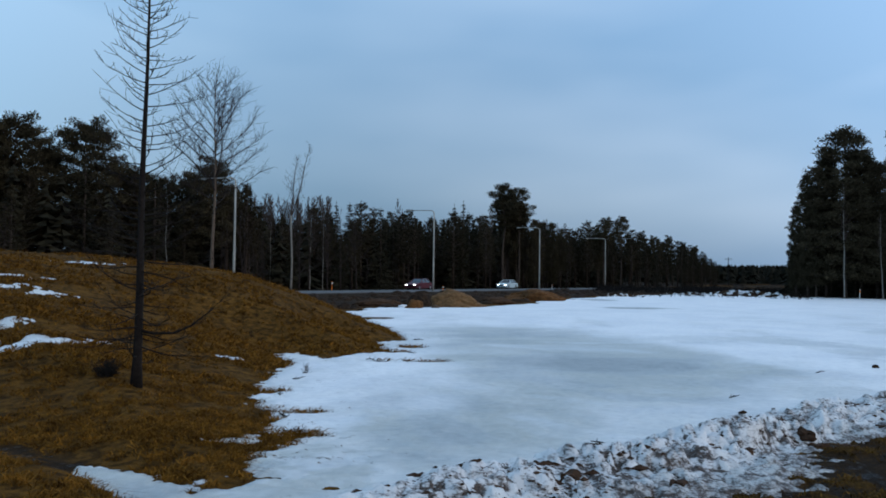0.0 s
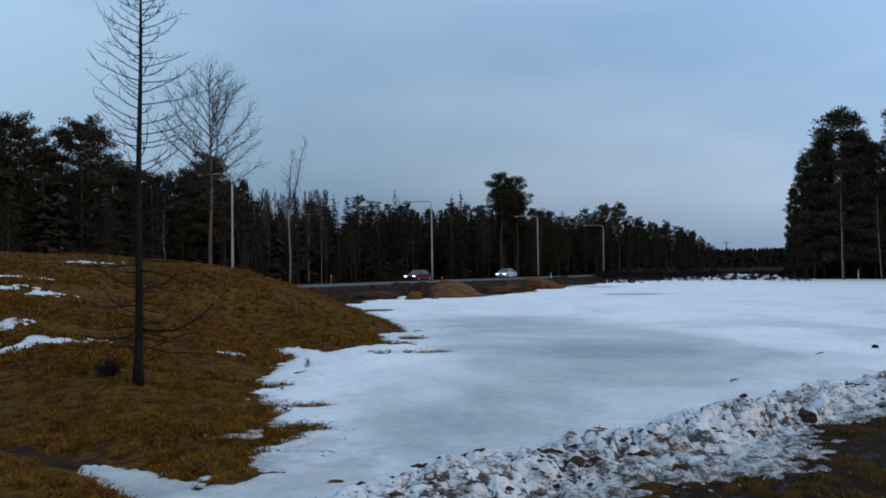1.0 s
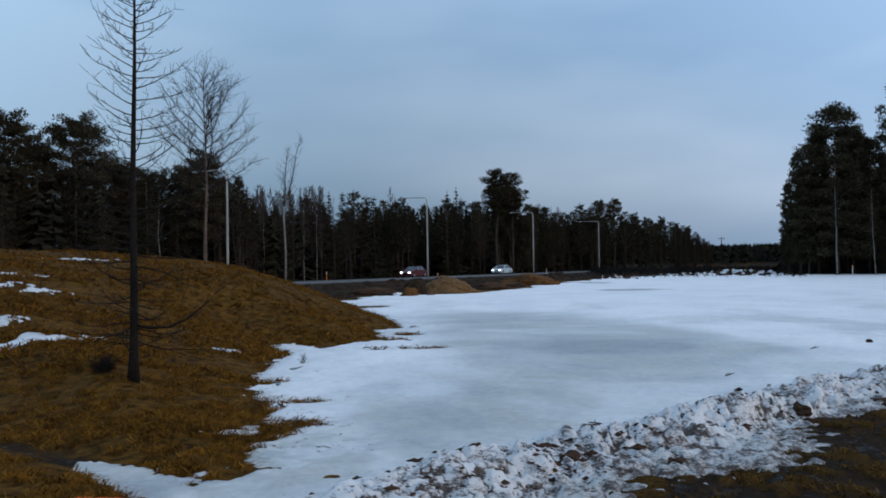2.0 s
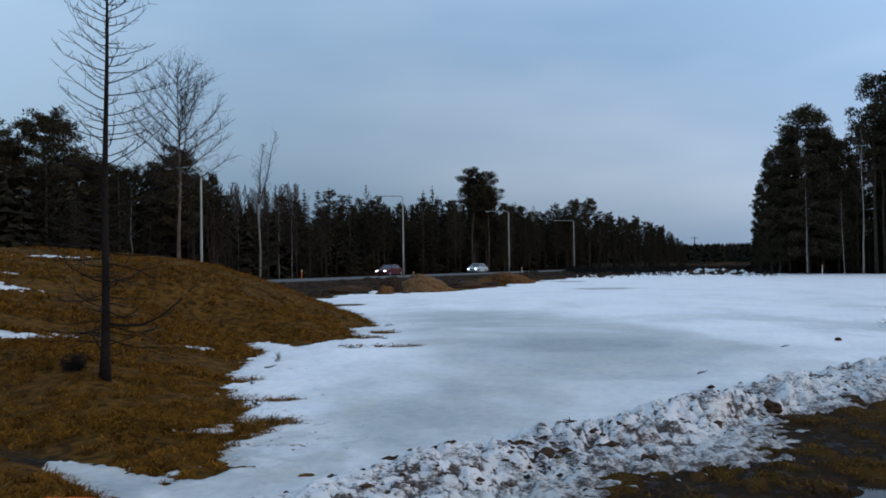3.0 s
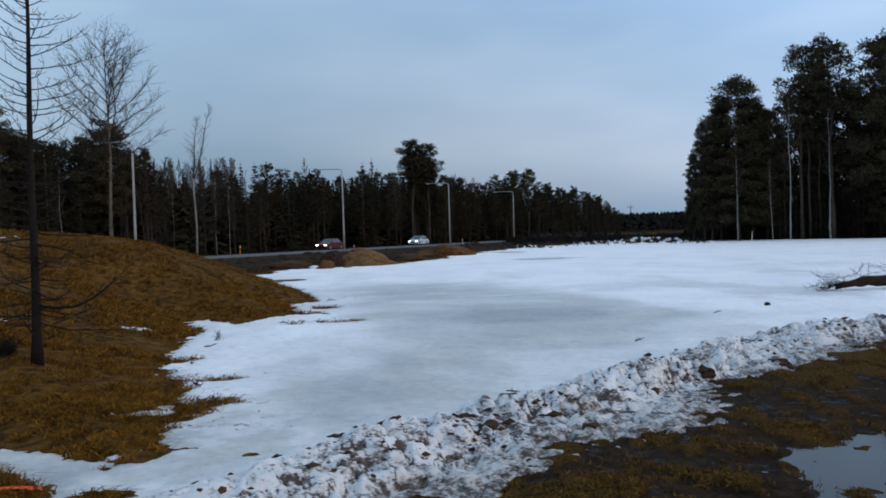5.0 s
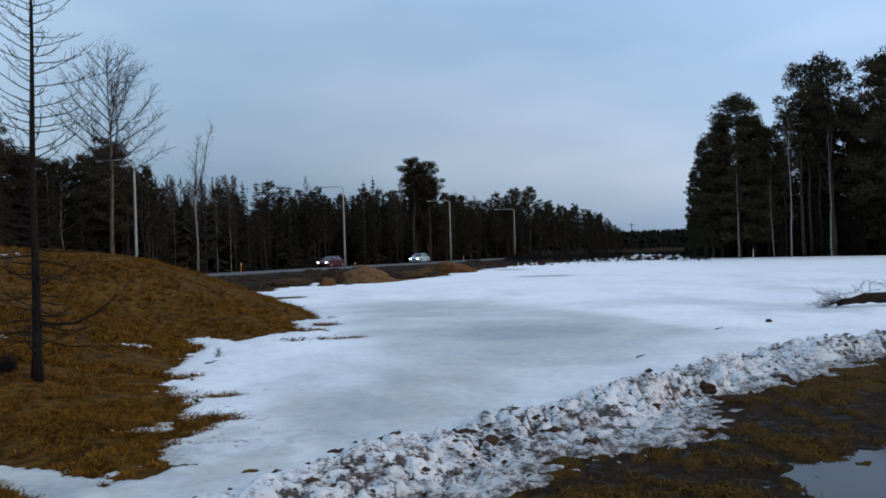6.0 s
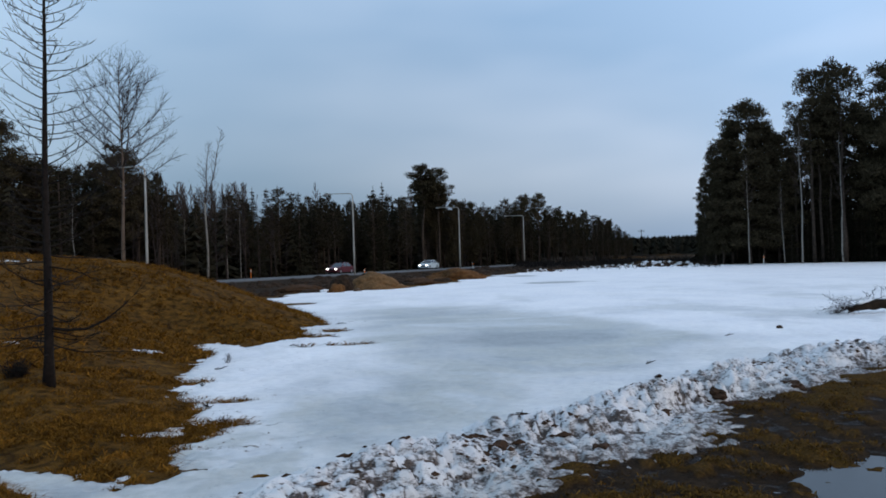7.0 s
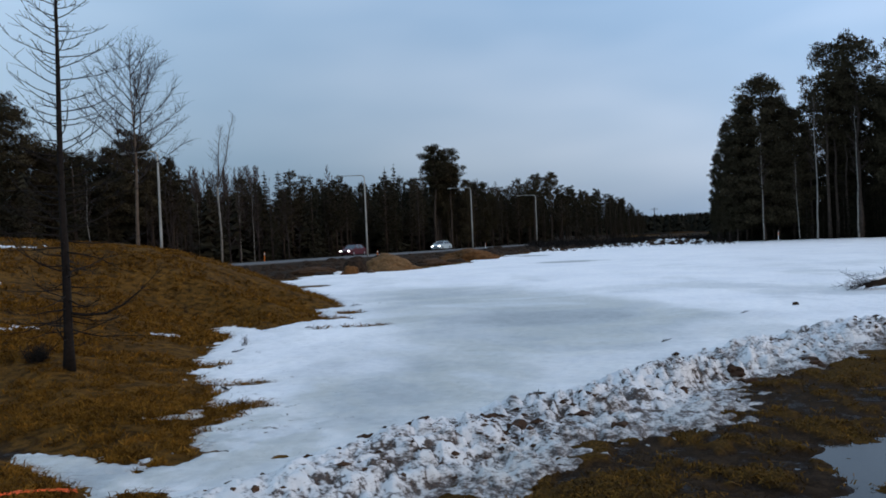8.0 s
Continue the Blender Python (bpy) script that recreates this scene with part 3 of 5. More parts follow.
def snow_values(x, y):
    g, _, _ = ground_values(x, y)
    depth, ridge, lie = snow_depth(x, y, g)
    depth = np.maximum(depth, patch_depth(x, y, g))
    e = polygon_distance(x, y, ICE) + 2.4 * fbm(x * 0.30, y * 0.16, 81) + 1.5 * fbm(x * 0.9, y * 0.5, 83)
    ice = (0.76 + 0.24 * smoothstep(-0.3, 0.15, fbm(x * 0.5, y * 0.22, 82))) * smoothstep(-2.6, 1.0, e)
    ice = np.maximum(ice, 0.50 * smoothstep(-0.10, 0.35, fbm(x * 0.4, y * 0.2, 85) + 0.4 * fbm(x * 1.7, y * 1.2, 86)) * smoothstep(6, 8, y) * smoothstep(70, 22, y))
    ice = np.maximum(ice, 0.5 * smoothstep(3.0, 1.5, ridge) * smoothstep(0.6, 1.4, ridge) + 0.45 * smoothstep(0.5, 0.05, lie) * smoothstep(-1, 0.6, ridge))
    ice = np.maximum(ice, 0.90 * smoothstep(1.2, -1.2, x) * smoothstep(12.2, 10.2, y) * smoothstep(-0.35, 0.05, fbm(x * 1.8, y * 2.4, 84)))
    ice = np.maximum(ice, 0.85 * smoothstep(-0.50, -0.95, ridge))
    ice = np.maximum(ice, 0.5 * smoothstep(-0.25, 0.20, fbm(x * 0.55, y * 0.32, 88) + 0.5 * fbm(x * 2.1, y * 1.5, 90)) * smoothstep(24, 11, np.hypot(x, y)))
    # dark pools of melt water far out on the field
    melt = np.zeros(np.shape(x))
    for cx, cy, wide, deep in ((14.7, 59.6, 2.4, 1.9), (15.4, 80.0, 1.8, 3.0)):
        melt = np.maximum(melt, smoothstep(1.3, 0.5, np.hypot((x - cx + 0.9 * (y - cy) * 0.2) / wide, (y - cy) / deep) + 0.9 * fbm(x * 0.8, y * 0.5, 92)))
    ice = np.maximum(ice, melt)
    dirt = np.exp(-((ridge + 0.45) / 0.7) ** 2) * (0.35 + 0.65 * smoothstep(-1.5, 1.8, x)) * smoothstep(-3.5, -1.0, x)
    n = 0.8 * fbm(x * 2.6, y * 2.6, 87) + 0.9 * fbm(x * 9, y * 9, 89)
    grit_shade = (0.64 + 0.40 * smoothstep(0.05, 0.50, fbm(x * 1.4, y * 1.4, 93) + 0.6 * fbm(x * 4.5, y * 4.5, 94))) * np.clip(0.7 + 0.9 * n, 0, 1.2) * smoothstep(0.05, 0.7, dirt)
    grit_shade = np.maximum(grit_shade, 0.85 * smoothstep(0.7, 0.1, lie) * smoothstep(-0.45, -0.85, ridge))
    grit_shade = np.maximum(grit_shade, 0.36 * smoothstep(0.0, 0.4, fbm(x * 1.2, y * 1.2, 91)) * smoothstep(4.0, 0.5, ridge))
    grit_shade = np.maximum(grit_shade, 0.62 * melt)
    # dirt gathers in the creases between the chunks, in clusters; their shade is painted with it
    crease = np.minimum(np.abs(fbm(x * 4.5, y * 4.5, 53, 3)), 1.3 * np.abs(fbm(x * 8, y * 8, 54, 2)))
    cluster = smoothstep(-0.25, 0.15, fbm(x * 1.1, y * 1.1, 98) + 0.3 * fbm(x * 5, y * 5, 99))
    grit_shade = np.maximum(grit_shade, (0.55 + 0.6 * cluster) * smoothstep(0.085, 0.02, crease) * smoothstep(0.15, 0.6, dirt))
    return g + depth, {"ice": np.clip(ice, 0, 1) * (1 - 0.55 * np.exp(-((ridge + 0.2) / 0.6) ** 2)), "grit_shade": grit_shade}, depth > -0.03


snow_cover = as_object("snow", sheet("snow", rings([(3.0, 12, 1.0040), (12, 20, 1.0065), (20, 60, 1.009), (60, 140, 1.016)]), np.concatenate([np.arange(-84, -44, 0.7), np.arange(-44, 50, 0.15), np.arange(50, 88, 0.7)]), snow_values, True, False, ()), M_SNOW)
tagged(snow_cover, "melting old snow sheet with grey ice and a dirty bank", "snow", kind="structure")


# ---- road ----
def road_mesh():
    g = Geo()
    prof = [(-0.5, -0.35), (-0.3, 0.0), (0.4, 0.03), (3.6, 0.09), (6.9, 0.03), (7.6, 0.0), (7.8, -0.35)]
    ss = list(range(-140, 112, 6))
    for s in ss:
        for q, dz in prof:
            x, y = road_point(s, q)
            g.v.append(Vector((x, y, float(road_level(s)) + dz)))
    k = len(prof)
    for i in range(len(ss) - 1):
        for j in range(k - 1):
            a = i * k + j
            g.f.append((a, a + k, a + k + 1, a + 1))
    return g


road = tagged(as_object("road", road_mesh(), M_ASPHALT), "grey asphalt road on a low embankment", "road", kind="structure")


# ---- trees ----
class Needles:
    """Needle tufts gathered for one crown, drawn as thin blades."""

    def __init__(self, seed):
        self.rng = np.random.default_rng(seed)
        self.root, self.tip, self.half = [], [], []

    def add(self, root, way, length, half):
        way = way / np.maximum(np.linalg.norm(way, axis=1), 1e-6)[:, None]
        side = np.cross(way, self.rng.normal(0, 1, way.shape))
        side = side / np.maximum(np.linalg.norm(side, axis=1), 1e-6)[:, None]
        ln = length * self.rng.uniform(0.6, 1.2, len(root))[:, None]
        self.root.append(root)
        self.tip.append(root + way * ln)
        self.half.append(side * half * self.rng.uniform(0.6, 1.3, len(root))[:, None])

    def cushion(self, centre, wide, thick, n, length, half):
        """A flattened cloud of needles that point outwards and up."""
        d = self.rng.normal(0, 1, (n, 3))
        d = d / np.linalg.norm(d, axis=1)[:, None] * self.rng.uniform(0.35, 1.0, n)[:, None]
        root = np.array(centre) + d * np.array((wide, wide, thick))
        self.add(root, d * 0.9 + self.rng.normal(0, 0.45, (n, 3)) + np.array((0, 0, 0.45)), length, half)

    def bough(self, a, b, radius, n, length, half, hang=0.0):
        """Needles along a branch from a to b."""
        a, b = np.array(a), np.array(b)
        f = self.rng.uniform(0, 1, n)[:, None]
        d = (b - a) / max(1e-6, np.linalg.norm(b - a))
        root = a + (b - a) * f + self.rng.normal(0, radius, (n, 3)) * (1.1 - 0.8 * f)
        self.add(root, d * 0.8 + self.rng.normal(0, 0.55, (n, 3)) - np.array((0, 0, hang)), length, half)

    def mesh(self, name):
        root, tip, half = (np.concatenate(v) for v in (self.root, self.tip, self.half))
        co = np.stack([root - half, root + half, tip], 1).reshape(-1, 3)
        me = bpy.data.meshes.new(name)
        me.from_pydata(co, [], np.arange(len(co)).reshape(-1, 3).tolist())
        return me


def wandering(start, way, length, n, rng, wander, rise=0.0):
    pts, p, d = [Vector(start)], Vector(start), Vector(way).normalized()
    for _ in range(n):
        d = (d + Vector((rng.gauss(0, wander), rng.gauss(0, wander), rng.gauss(0, wander) + rise))).normalized()
        p = p + d * (length / n)
        pts.append(p)
    return pts


def pine(label, height, bare, spread, seed, shape, step=0.6, limbs=(3, 4), plate=1.0, puff=0.45, lean=0.012, group="pines at the forest edge", heads=0):
    """Old Scots pine: a long trunk, crooked limbs and flat plates of needles with gaps between them.
    shape: the crown's half width at five heights from its foot to its top, as shares of spread."""
    rng = random.Random(seed)
    tree = thing("pine_tree", label, "tree", group)
    trunk, crown = Geo(), Needles(seed)
    pts = [Vector((rng.gauss(0, lean) * z, rng.gauss(0, lean) * z, z)) for z in np.linspace(0, height * 0.96, 9).tolist()]
    r0 = height * 0.0105
    trunk.tube(pts, [r0 * (1.15 if i == 0 else 1 - 0.85 * i / 8) for i in range(9)], 7)

    def axis(z):
        k = min(7.999, max(0, z / (height * 0.96) * 8))
        return pts[int(k)].lerp(pts[int(k) + 1], k - int(k))
    z = height * bare
    for _ in range(int(height * 0.5)):
        p, a = axis(rng.uniform(height * bare * 0.5, z)), rng.uniform(0, 6.28)
        trunk.tube(wandering(p, (math.cos(a), math.sin(a), -0.1), rng.uniform(0.6, 1.8), 2, rng, 0.15), (0.03, 0.02, 0.008), 3)
    lobes = [(rng.uniform(0, 6.28), rng.uniform(0.05, 0.18)) for _ in range(2)]
    turn = rng.uniform(0, 6.28)
    while z < height * 0.97:
        f = (z - height * bare) / (height * (1 - bare))
        reach = spread * float(np.interp(f, (0, 0.25, 0.5, 0.75, 1.0), shape))
        for _ in range(rng.randint(*limbs) - (1 if f > 0.85 else 0)):
            turn += 2.4 + rng.uniform(-0.5, 0.5)
            ln = max(0.35, reach * rng.uniform(0.72, 1.06) * (1 + sum(k * math.cos((i + 1) * (turn - p)) for i, (p, k) in enumerate(lobes))))
            limb = wandering(axis(z), (math.cos(turn), math.sin(turn), 0.08 + 0.5 * f), ln, 4, rng, 0.13, 0.0)
            trunk.tube(limb, [0.055 * (1 - 0.2 * i) * max(0.5, ln / 2.8) for i in range(5)], 3, False)
            count = max(2, round(ln / 0.9))
            for j in range(count):
                g = 0.38 + 0.62 * (j + 0.6 * rng.random()) / count
                k = min(3.999, g * 4)
                c = limb[int(k)].lerp(limb[int(k) + 1], k - int(k)) + Vector((rng.gauss(0, 0.16), rng.gauss(0, 0.16), 0.12)) * (0.6 + 0.25 * ln)
                w = plate * rng.uniform(0.50, 0.90) * (0.65 + 0.14 * min(ln, 3.5))
                crown.cushion(c, w, w * puff * rng.uniform(0.75, 1.25), int(26 + 80 * w * w), 0.32, 0.072)
        z += step * rng.uniform(0.7, 1.3)
    top = axis(height * 0.95)
    for _ in range(7):
        crown.cushion(top + Vector((rng.gauss(0, 0.7), rng.gauss(0, 0.7), rng.uniform(-0.5, 0.2))), 0.60, 0.34, 60, 0.30, 0.055)
    for _ in range(heads):
        a = rng.uniform(0, 6.28)
        c = axis(height * 0.90) + Vector((math.cos(a), math.sin(a), 0)) * spread * 0.42
        for _ in range(7):
            crown.cushion(c + Vector((rng.gauss(0, 0.5), rng.gauss(0, 0.5), rng.uniform(-0.6, 0.5))), 0.65, 0.38, 75, 0.30, 0.050)
    part("trunk", trunk, M_PINE_BARK, tree, "grey-brown bark with dead stubs", True)
    part("crown", crown.mesh("crown"), M_PINE, tree)
    return tree


def young_pine(label, height, bare, spread, seed, group="young pines in the forest", whorl=0.55):
    """Young pine: a pointed leader and whorls of rising, feathery branches."""
    rng = random.Random(seed)
    tree = thing("pine_tree", label, "tree", group)
    trunk, crown = Geo(), Needles(seed)
    trunk.tube([(0, 0, 0), (0.05, 0, height * 0.5), (0, 0, height * 0.98)], (height * 0.010, height * 0.007, 0.025), 6)
    z = height * bare
    while z < height * 0.95:
        f = (z - height * bare) / (height * (1 - bare))
        reach = spread * (0.75 + 0.25 * min(1, f * 5)) * (1 - f) ** 0.62 + 0.30
        a0 = rng.uniform(0, 6.28)
        for k in range(5 if f < 0.7 else 4):
            a, ln = a0 + k * 1.2566 + rng.uniform(-0.35, 0.35), reach * rng.uniform(0.6, 1.12)
            limb = wandering((0, 0, z), (math.cos(a), math.sin(a), 0.35 + 0.55 * f), ln, 3, rng, 0.10, 0.10)
            trunk.tube(limb[::3], (0.022 + 0.01 * ln, 0.01), 3, False)
            crown.bough(limb[1], limb[3], 0.10 + 0.035 * ln, 6 + int(7 * ln), 0.35, 0.062, -0.25)
            side = Vector((-math.sin(a), math.cos(a), 0.25))
            for sgn in (-1, 1):
                b = limb[2] + side * sgn * ln * rng.uniform(0.18, 0.34)
                crown.bough(limb[2], b, 0.10, 3 + int(3 * ln), 0.33, 0.062, -0.3)
        z += whorl * rng.uniform(0.75, 1.25)
    crown.bough((0, 0, height * 0.9), (0, 0, height), 0.08, 26, 0.30, 0.036, -0.4)
    part("trunk", trunk, M_PINE_BARK, tree, "", True)
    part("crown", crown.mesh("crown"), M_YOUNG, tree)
    return tree


def spruce(label, height, spread, seed, group="spruces in the forest"):
    """Norway spruce: a narrow spire of drooping boughs down to the ground."""
    rng = random.Random(seed)
    tree = thing("spruce_tree", label, "tree", group)
    trunk, crown = Geo(), Needles(seed)
    trunk.tube([(0, 0, 0), (0, 0, height * 0.5), (0, 0, height)], (height * 0.011, height * 0.007, 0.02), 6)
    z = 0.5
    while z < height * 0.97:
        f = z / height
        reach = spread * (1 - f) ** 0.9 + 0.10
        for k in range(7 if f < 0.8 else 5):
            a, ln = rng.uniform(0, 6.28), reach * rng.uniform(0.65, 1.15)
            d = Vector((math.cos(a), math.sin(a), -0.30 + 0.5 * f))
            b = Vector((0, 0, z)) + d * ln * 0.72 + Vector((0, 0, -0.12 * ln))
            tip = Vector((0, 0, z)) + d * ln + Vector((0, 0, -0.02 * ln))
            crown.bough((0, 0, z), b, 0.05 + 0.07 * ln, 3 + int(4 * ln), 0.42, 0.080, 0.35)
            crown.bough(b, tip, 0.04 + 0.03 * ln, 2 + int(3 * ln), 0.36, 0.062, 0.15)
        z += rng.uniform(0.40, 0.60)
    crown.bough((0, 0, height * 0.94), (0, 0, height * 1.01), 0.04, 14, 0.26, 0.03, -0.3)
    part("trunk", trunk, M_PINE_BARK, tree, "", True)
    part("crown", crown.mesh("crown"), M_SPRUCE, tree)
    return tree


def bare_tree(name, label, height, bare, spread, seed, bark, group, twig=0.012, fork=34, rise=0.10, lean=0.02, depth=1, twigs_in=M_TWIG, tilt=0.55):
    """A leafless broadleaf tree: trunk, rising limbs and a haze of twigs."""
    rng = random.Random(seed)
    tree = thing(name, label, "tree", group)
    trunk, crown = Geo(), Geo()
    pts = [Vector((0, 0, 0))]
    for i in range(1, 11):
        pts.append(pts[-1] + Vector((rng.gauss(0, lean), rng.gauss(0, lean), 0.1)) * height)
    r0 = height * 0.0085
    trunk.tube(pts, [r0 * (1 - 0.9 * i / 10) for i in range(11)], 7)

    def twigs(limb, ln, level):
        for k in range(1, len(limb)):
            for _ in range(2):
                d = (limb[k] - limb[k - 1]).normalized()
                d = (d + Vector((rng.gauss(0, 0.6), rng.gauss(0, 0.6), rng.gauss(0.25, 0.4)))).normalized()
                w = wandering(limb[k], d, ln * rng.uniform(0.25, 0.5), 3, rng, 0.14, rise)
                crown.tube(w, (twig, twig * 0.8, twig * 0.6, twig * 0.4), 3, False)
                if level:
                    twigs(w, ln * 0.42, level - 1)
    for i in range(fork):
        f = (i + rng.random()) / fork
        z = bare + (0.99 - bare) * f
        k = z * 10
        p = pts[int(k)].lerp(pts[min(10, int(k) + 1)], k - int(k))
        a = i * 2.4 + rng.uniform(-0.5, 0.5)
        ln = spread * (1 - f) ** 0.55 * rng.uniform(0.7, 1.15) * (0.55 + 0.45 * min(1, f * 4)) + 0.3
        limb = wandering(p, (math.cos(a), math.sin(a), tilt + 0.5 * f), ln, 5, rng, 0.12, rise)
        r = max(twig * 1.2, r0 * 0.36 * ln / spread)
        crown.tube(limb, [r * (1 - 0.16 * j) for j in range(6)], 4, False)
        twigs(limb[1:], ln, depth)
    part("trunk", trunk, bark, tree, "", True)
    part("crown", crown, twigs_in, tree, "fine bare twigs")
    return tree


def larch():
    """The young larch on the slope: straight leader, tiers of upswept bare branches, thin dead ones below."""
    rng = random.Random(4)
    d, az = 14.6, radians(-21.05)
    x, y = d * math.sin(az), d * math.cos(az)
    tree = thing("larch_tree", "bare young larch with dark trunk on the grassy slope", "tree", at=(x, y, z_at(x, y) - 0.05), scale=0.955)
    trunk = Geo()
    height = 8.9
    zs = np.linspace(0, height, 17).tolist()
    pts = [Vector((0.010 * z + 0.012 * math.sin(z * 1.3), 0.004 * math.sin(z), z)) for z in zs]
    trunk.tube(pts, [0.118 if i == 0 else max(0.006, 0.086 - 0.0094 * z) for i, z in enumerate(zs)], 9)
    part("trunk", trunk, M_DARK_BARK, tree, "", True)

    def axis(z):
        k = min(15.999, z / height * 16)
        return pts[int(k)].lerp(pts[int(k) + 1], k - int(k))
    z, turn = 0.55, 0.0
    while z < height * 0.99:
        f = z / height
        dead = z < 2.6
        ln = rng.uniform(0.5, 1.45) if dead else 1.66 * (1 - f) ** 0.68 * rng.uniform(0.62, 1.10) + 0.08
        turn += 2.4 + rng.uniform(-0.7, 0.7)
        d3 = Vector((math.cos(turn), math.sin(turn), rng.uniform(-0.22, 0.05) if dead else rng.uniform(-0.16, 0.06) + 0.25 * f))
        n = 7
        limb = wandering(axis(z), d3, ln, n, rng, 0.11 if dead else 0.05, 0.03 if dead else rng.uniform(0.03, 0.11))
        g = Geo()
        r = 0.0165 if dead else 0.0072 + 0.0046 * ln
        g.tube(limb, [r * (1 - 0.115 * i) for i in range(n + 1)], 5, False)
        for k in range(2, n + 1):
            for _ in range(2 if rng.random() < 0.55 else 1):
                t = (limb[k] - limb[k - 1]).normalized() + Vector((rng.gauss(0, 0.55), rng.gauss(0, 0.55), rng.gauss(0.22, 0.35)))
                w = wandering(limb[k], t, ln * rng.uniform(0.06, 0.30), 3, rng, 0.12, 0.1)
                g.tube(w, (0.0056, 0.0048, 0.004, 0.0028), 3, False)
        part("branch", g, M_DARK_BARK, tree)
        z += rng.uniform(0.03, 0.085) if not dead else rng.uniform(0.03, 0.08)
    # the long low branch that sweeps up at its end
    g = Geo()
    limb = [Vector(p) for p in ((0.05, 0, 1.05), (0.35, -0.05, 1.0), (0.7, -0.1, 1.02), (1.0, -0.12, 1.15), (1.3, -0.14, 1.38), (1.5, -0.1, 1.58))]
    g.tube(limb, (0.030, 0.026, 0.022, 0.017, 0.012, 0.007), 5, False)
    for k in range(1, 6):
        for _ in range(3):
            t = Vector((rng.uniform(0.1, 1), rng.gauss(0, 0.5), rng.uniform(-0.2, 0.8)))
            g.tube(wandering(limb[k], t, rng.uniform(0.12, 0.4), 2, rng, 0.1, 0.1), (0.006, 0.005, 0.003), 3, False)
    part("branch", g, M_DARK_BARK, tree)
    return tree


larch()


def at_polar(az, d):
    a = radians(az)
    return d * math.sin(a), d * math.cos(a)


def plant(proto, az, d, height, base_height, turn, thin=1.0, sink=0.1):
    x, y = at_polar(az, d)
    k = height / base_height
    m = pose(x, y, z_at(x, y) - sink, 0, 0, turn) @ Matrix.Diagonal((k * thin, k * thin, k, 1))
    ob = copy_thing(proto, m)
    ob.matrix_basis = m
    return ob


DOME, FULL, TALL, OPEN, ROUND = (0.80, 1.0, 0.98, 0.84, 0.38), (0.85, 1.0, 0.98, 0.84, 0.42), (0.45, 0.80, 1.0, 0.82, 0.22), (0.70, 0.50, 0.90, 0.90, 0.25), (0.60, 0.95, 1.0, 0.80, 0.25)
PINES = [pine("tall dark pine with bare lower trunk and rounded crown", 20, b, s, 100 + i, shape, step, limbs, plate, puff, heads=heads) for i, (b, s, shape, step, limbs, plate, puff, heads) in enumerate((
    (0.60, 2.7, TALL, 0.85, (3, 4), 1.0, 0.72, 1), (0.28, 4.3, DOME, 0.66, (4, 5), 1.15, 0.50, 0), (0.56, 2.7, OPEN, 0.95, (2, 4), 1.1, 0.75, 1), (0.12, 3.5, FULL, 0.62, (4, 5), 1.05, 0.55, 0), (0.36, 4.0, DOME, 0.70, (4, 5), 1.15, 0.55, 0), (0.64, 2.6, ROUND, 0.70, (3, 5), 1.0, 0.70, 0)))]
YOUNG = [young_pine("dark young pine with a pointed feathery top", 14, b, s, 150 + i, whorl=w) for i, (b, s, w) in enumerate(((0.25, 2.6, 0.60), (0.35, 2.2, 0.55), (0.3, 2.9, 0.66), (0.42, 2.4, 0.52)))]
SPRUCES = [spruce("dark green spruce with a pointed top", 15, s, 200 + i) for i, s in enumerate((2.5, 2.9, 2.0, 2.7))]
BIRCHES = [bare_tree("birch_tree", "thin pale birch without leaves at the forest edge", 14, 0.45, 1.6, 300 + i, M_BIRCH, "birches at the forest edge", 0.016, 22, lean=0.006, depth=0) for i in range(3)]
BUSHES = [bare_tree("bare_tree", "grey leafless young tree in the undergrowth", 9, 0.15, 1.5, 320 + i, M_BRUSH, "bare undergrowth", 0.018, 14, lean=0.008, depth=0, twigs_in=M_BRUSH) for i in range(3)]
HAZE = [bare_tree("bare_tree", "grey-brown leafless birch rising between the conifers", 12, 0.35, 1.3, 340 + i, M_BRUSH, "bare trees in the forest", 0.027, 34, rise=0.16, lean=0.006, depth=0, tilt=1.0) for i in range(3)]


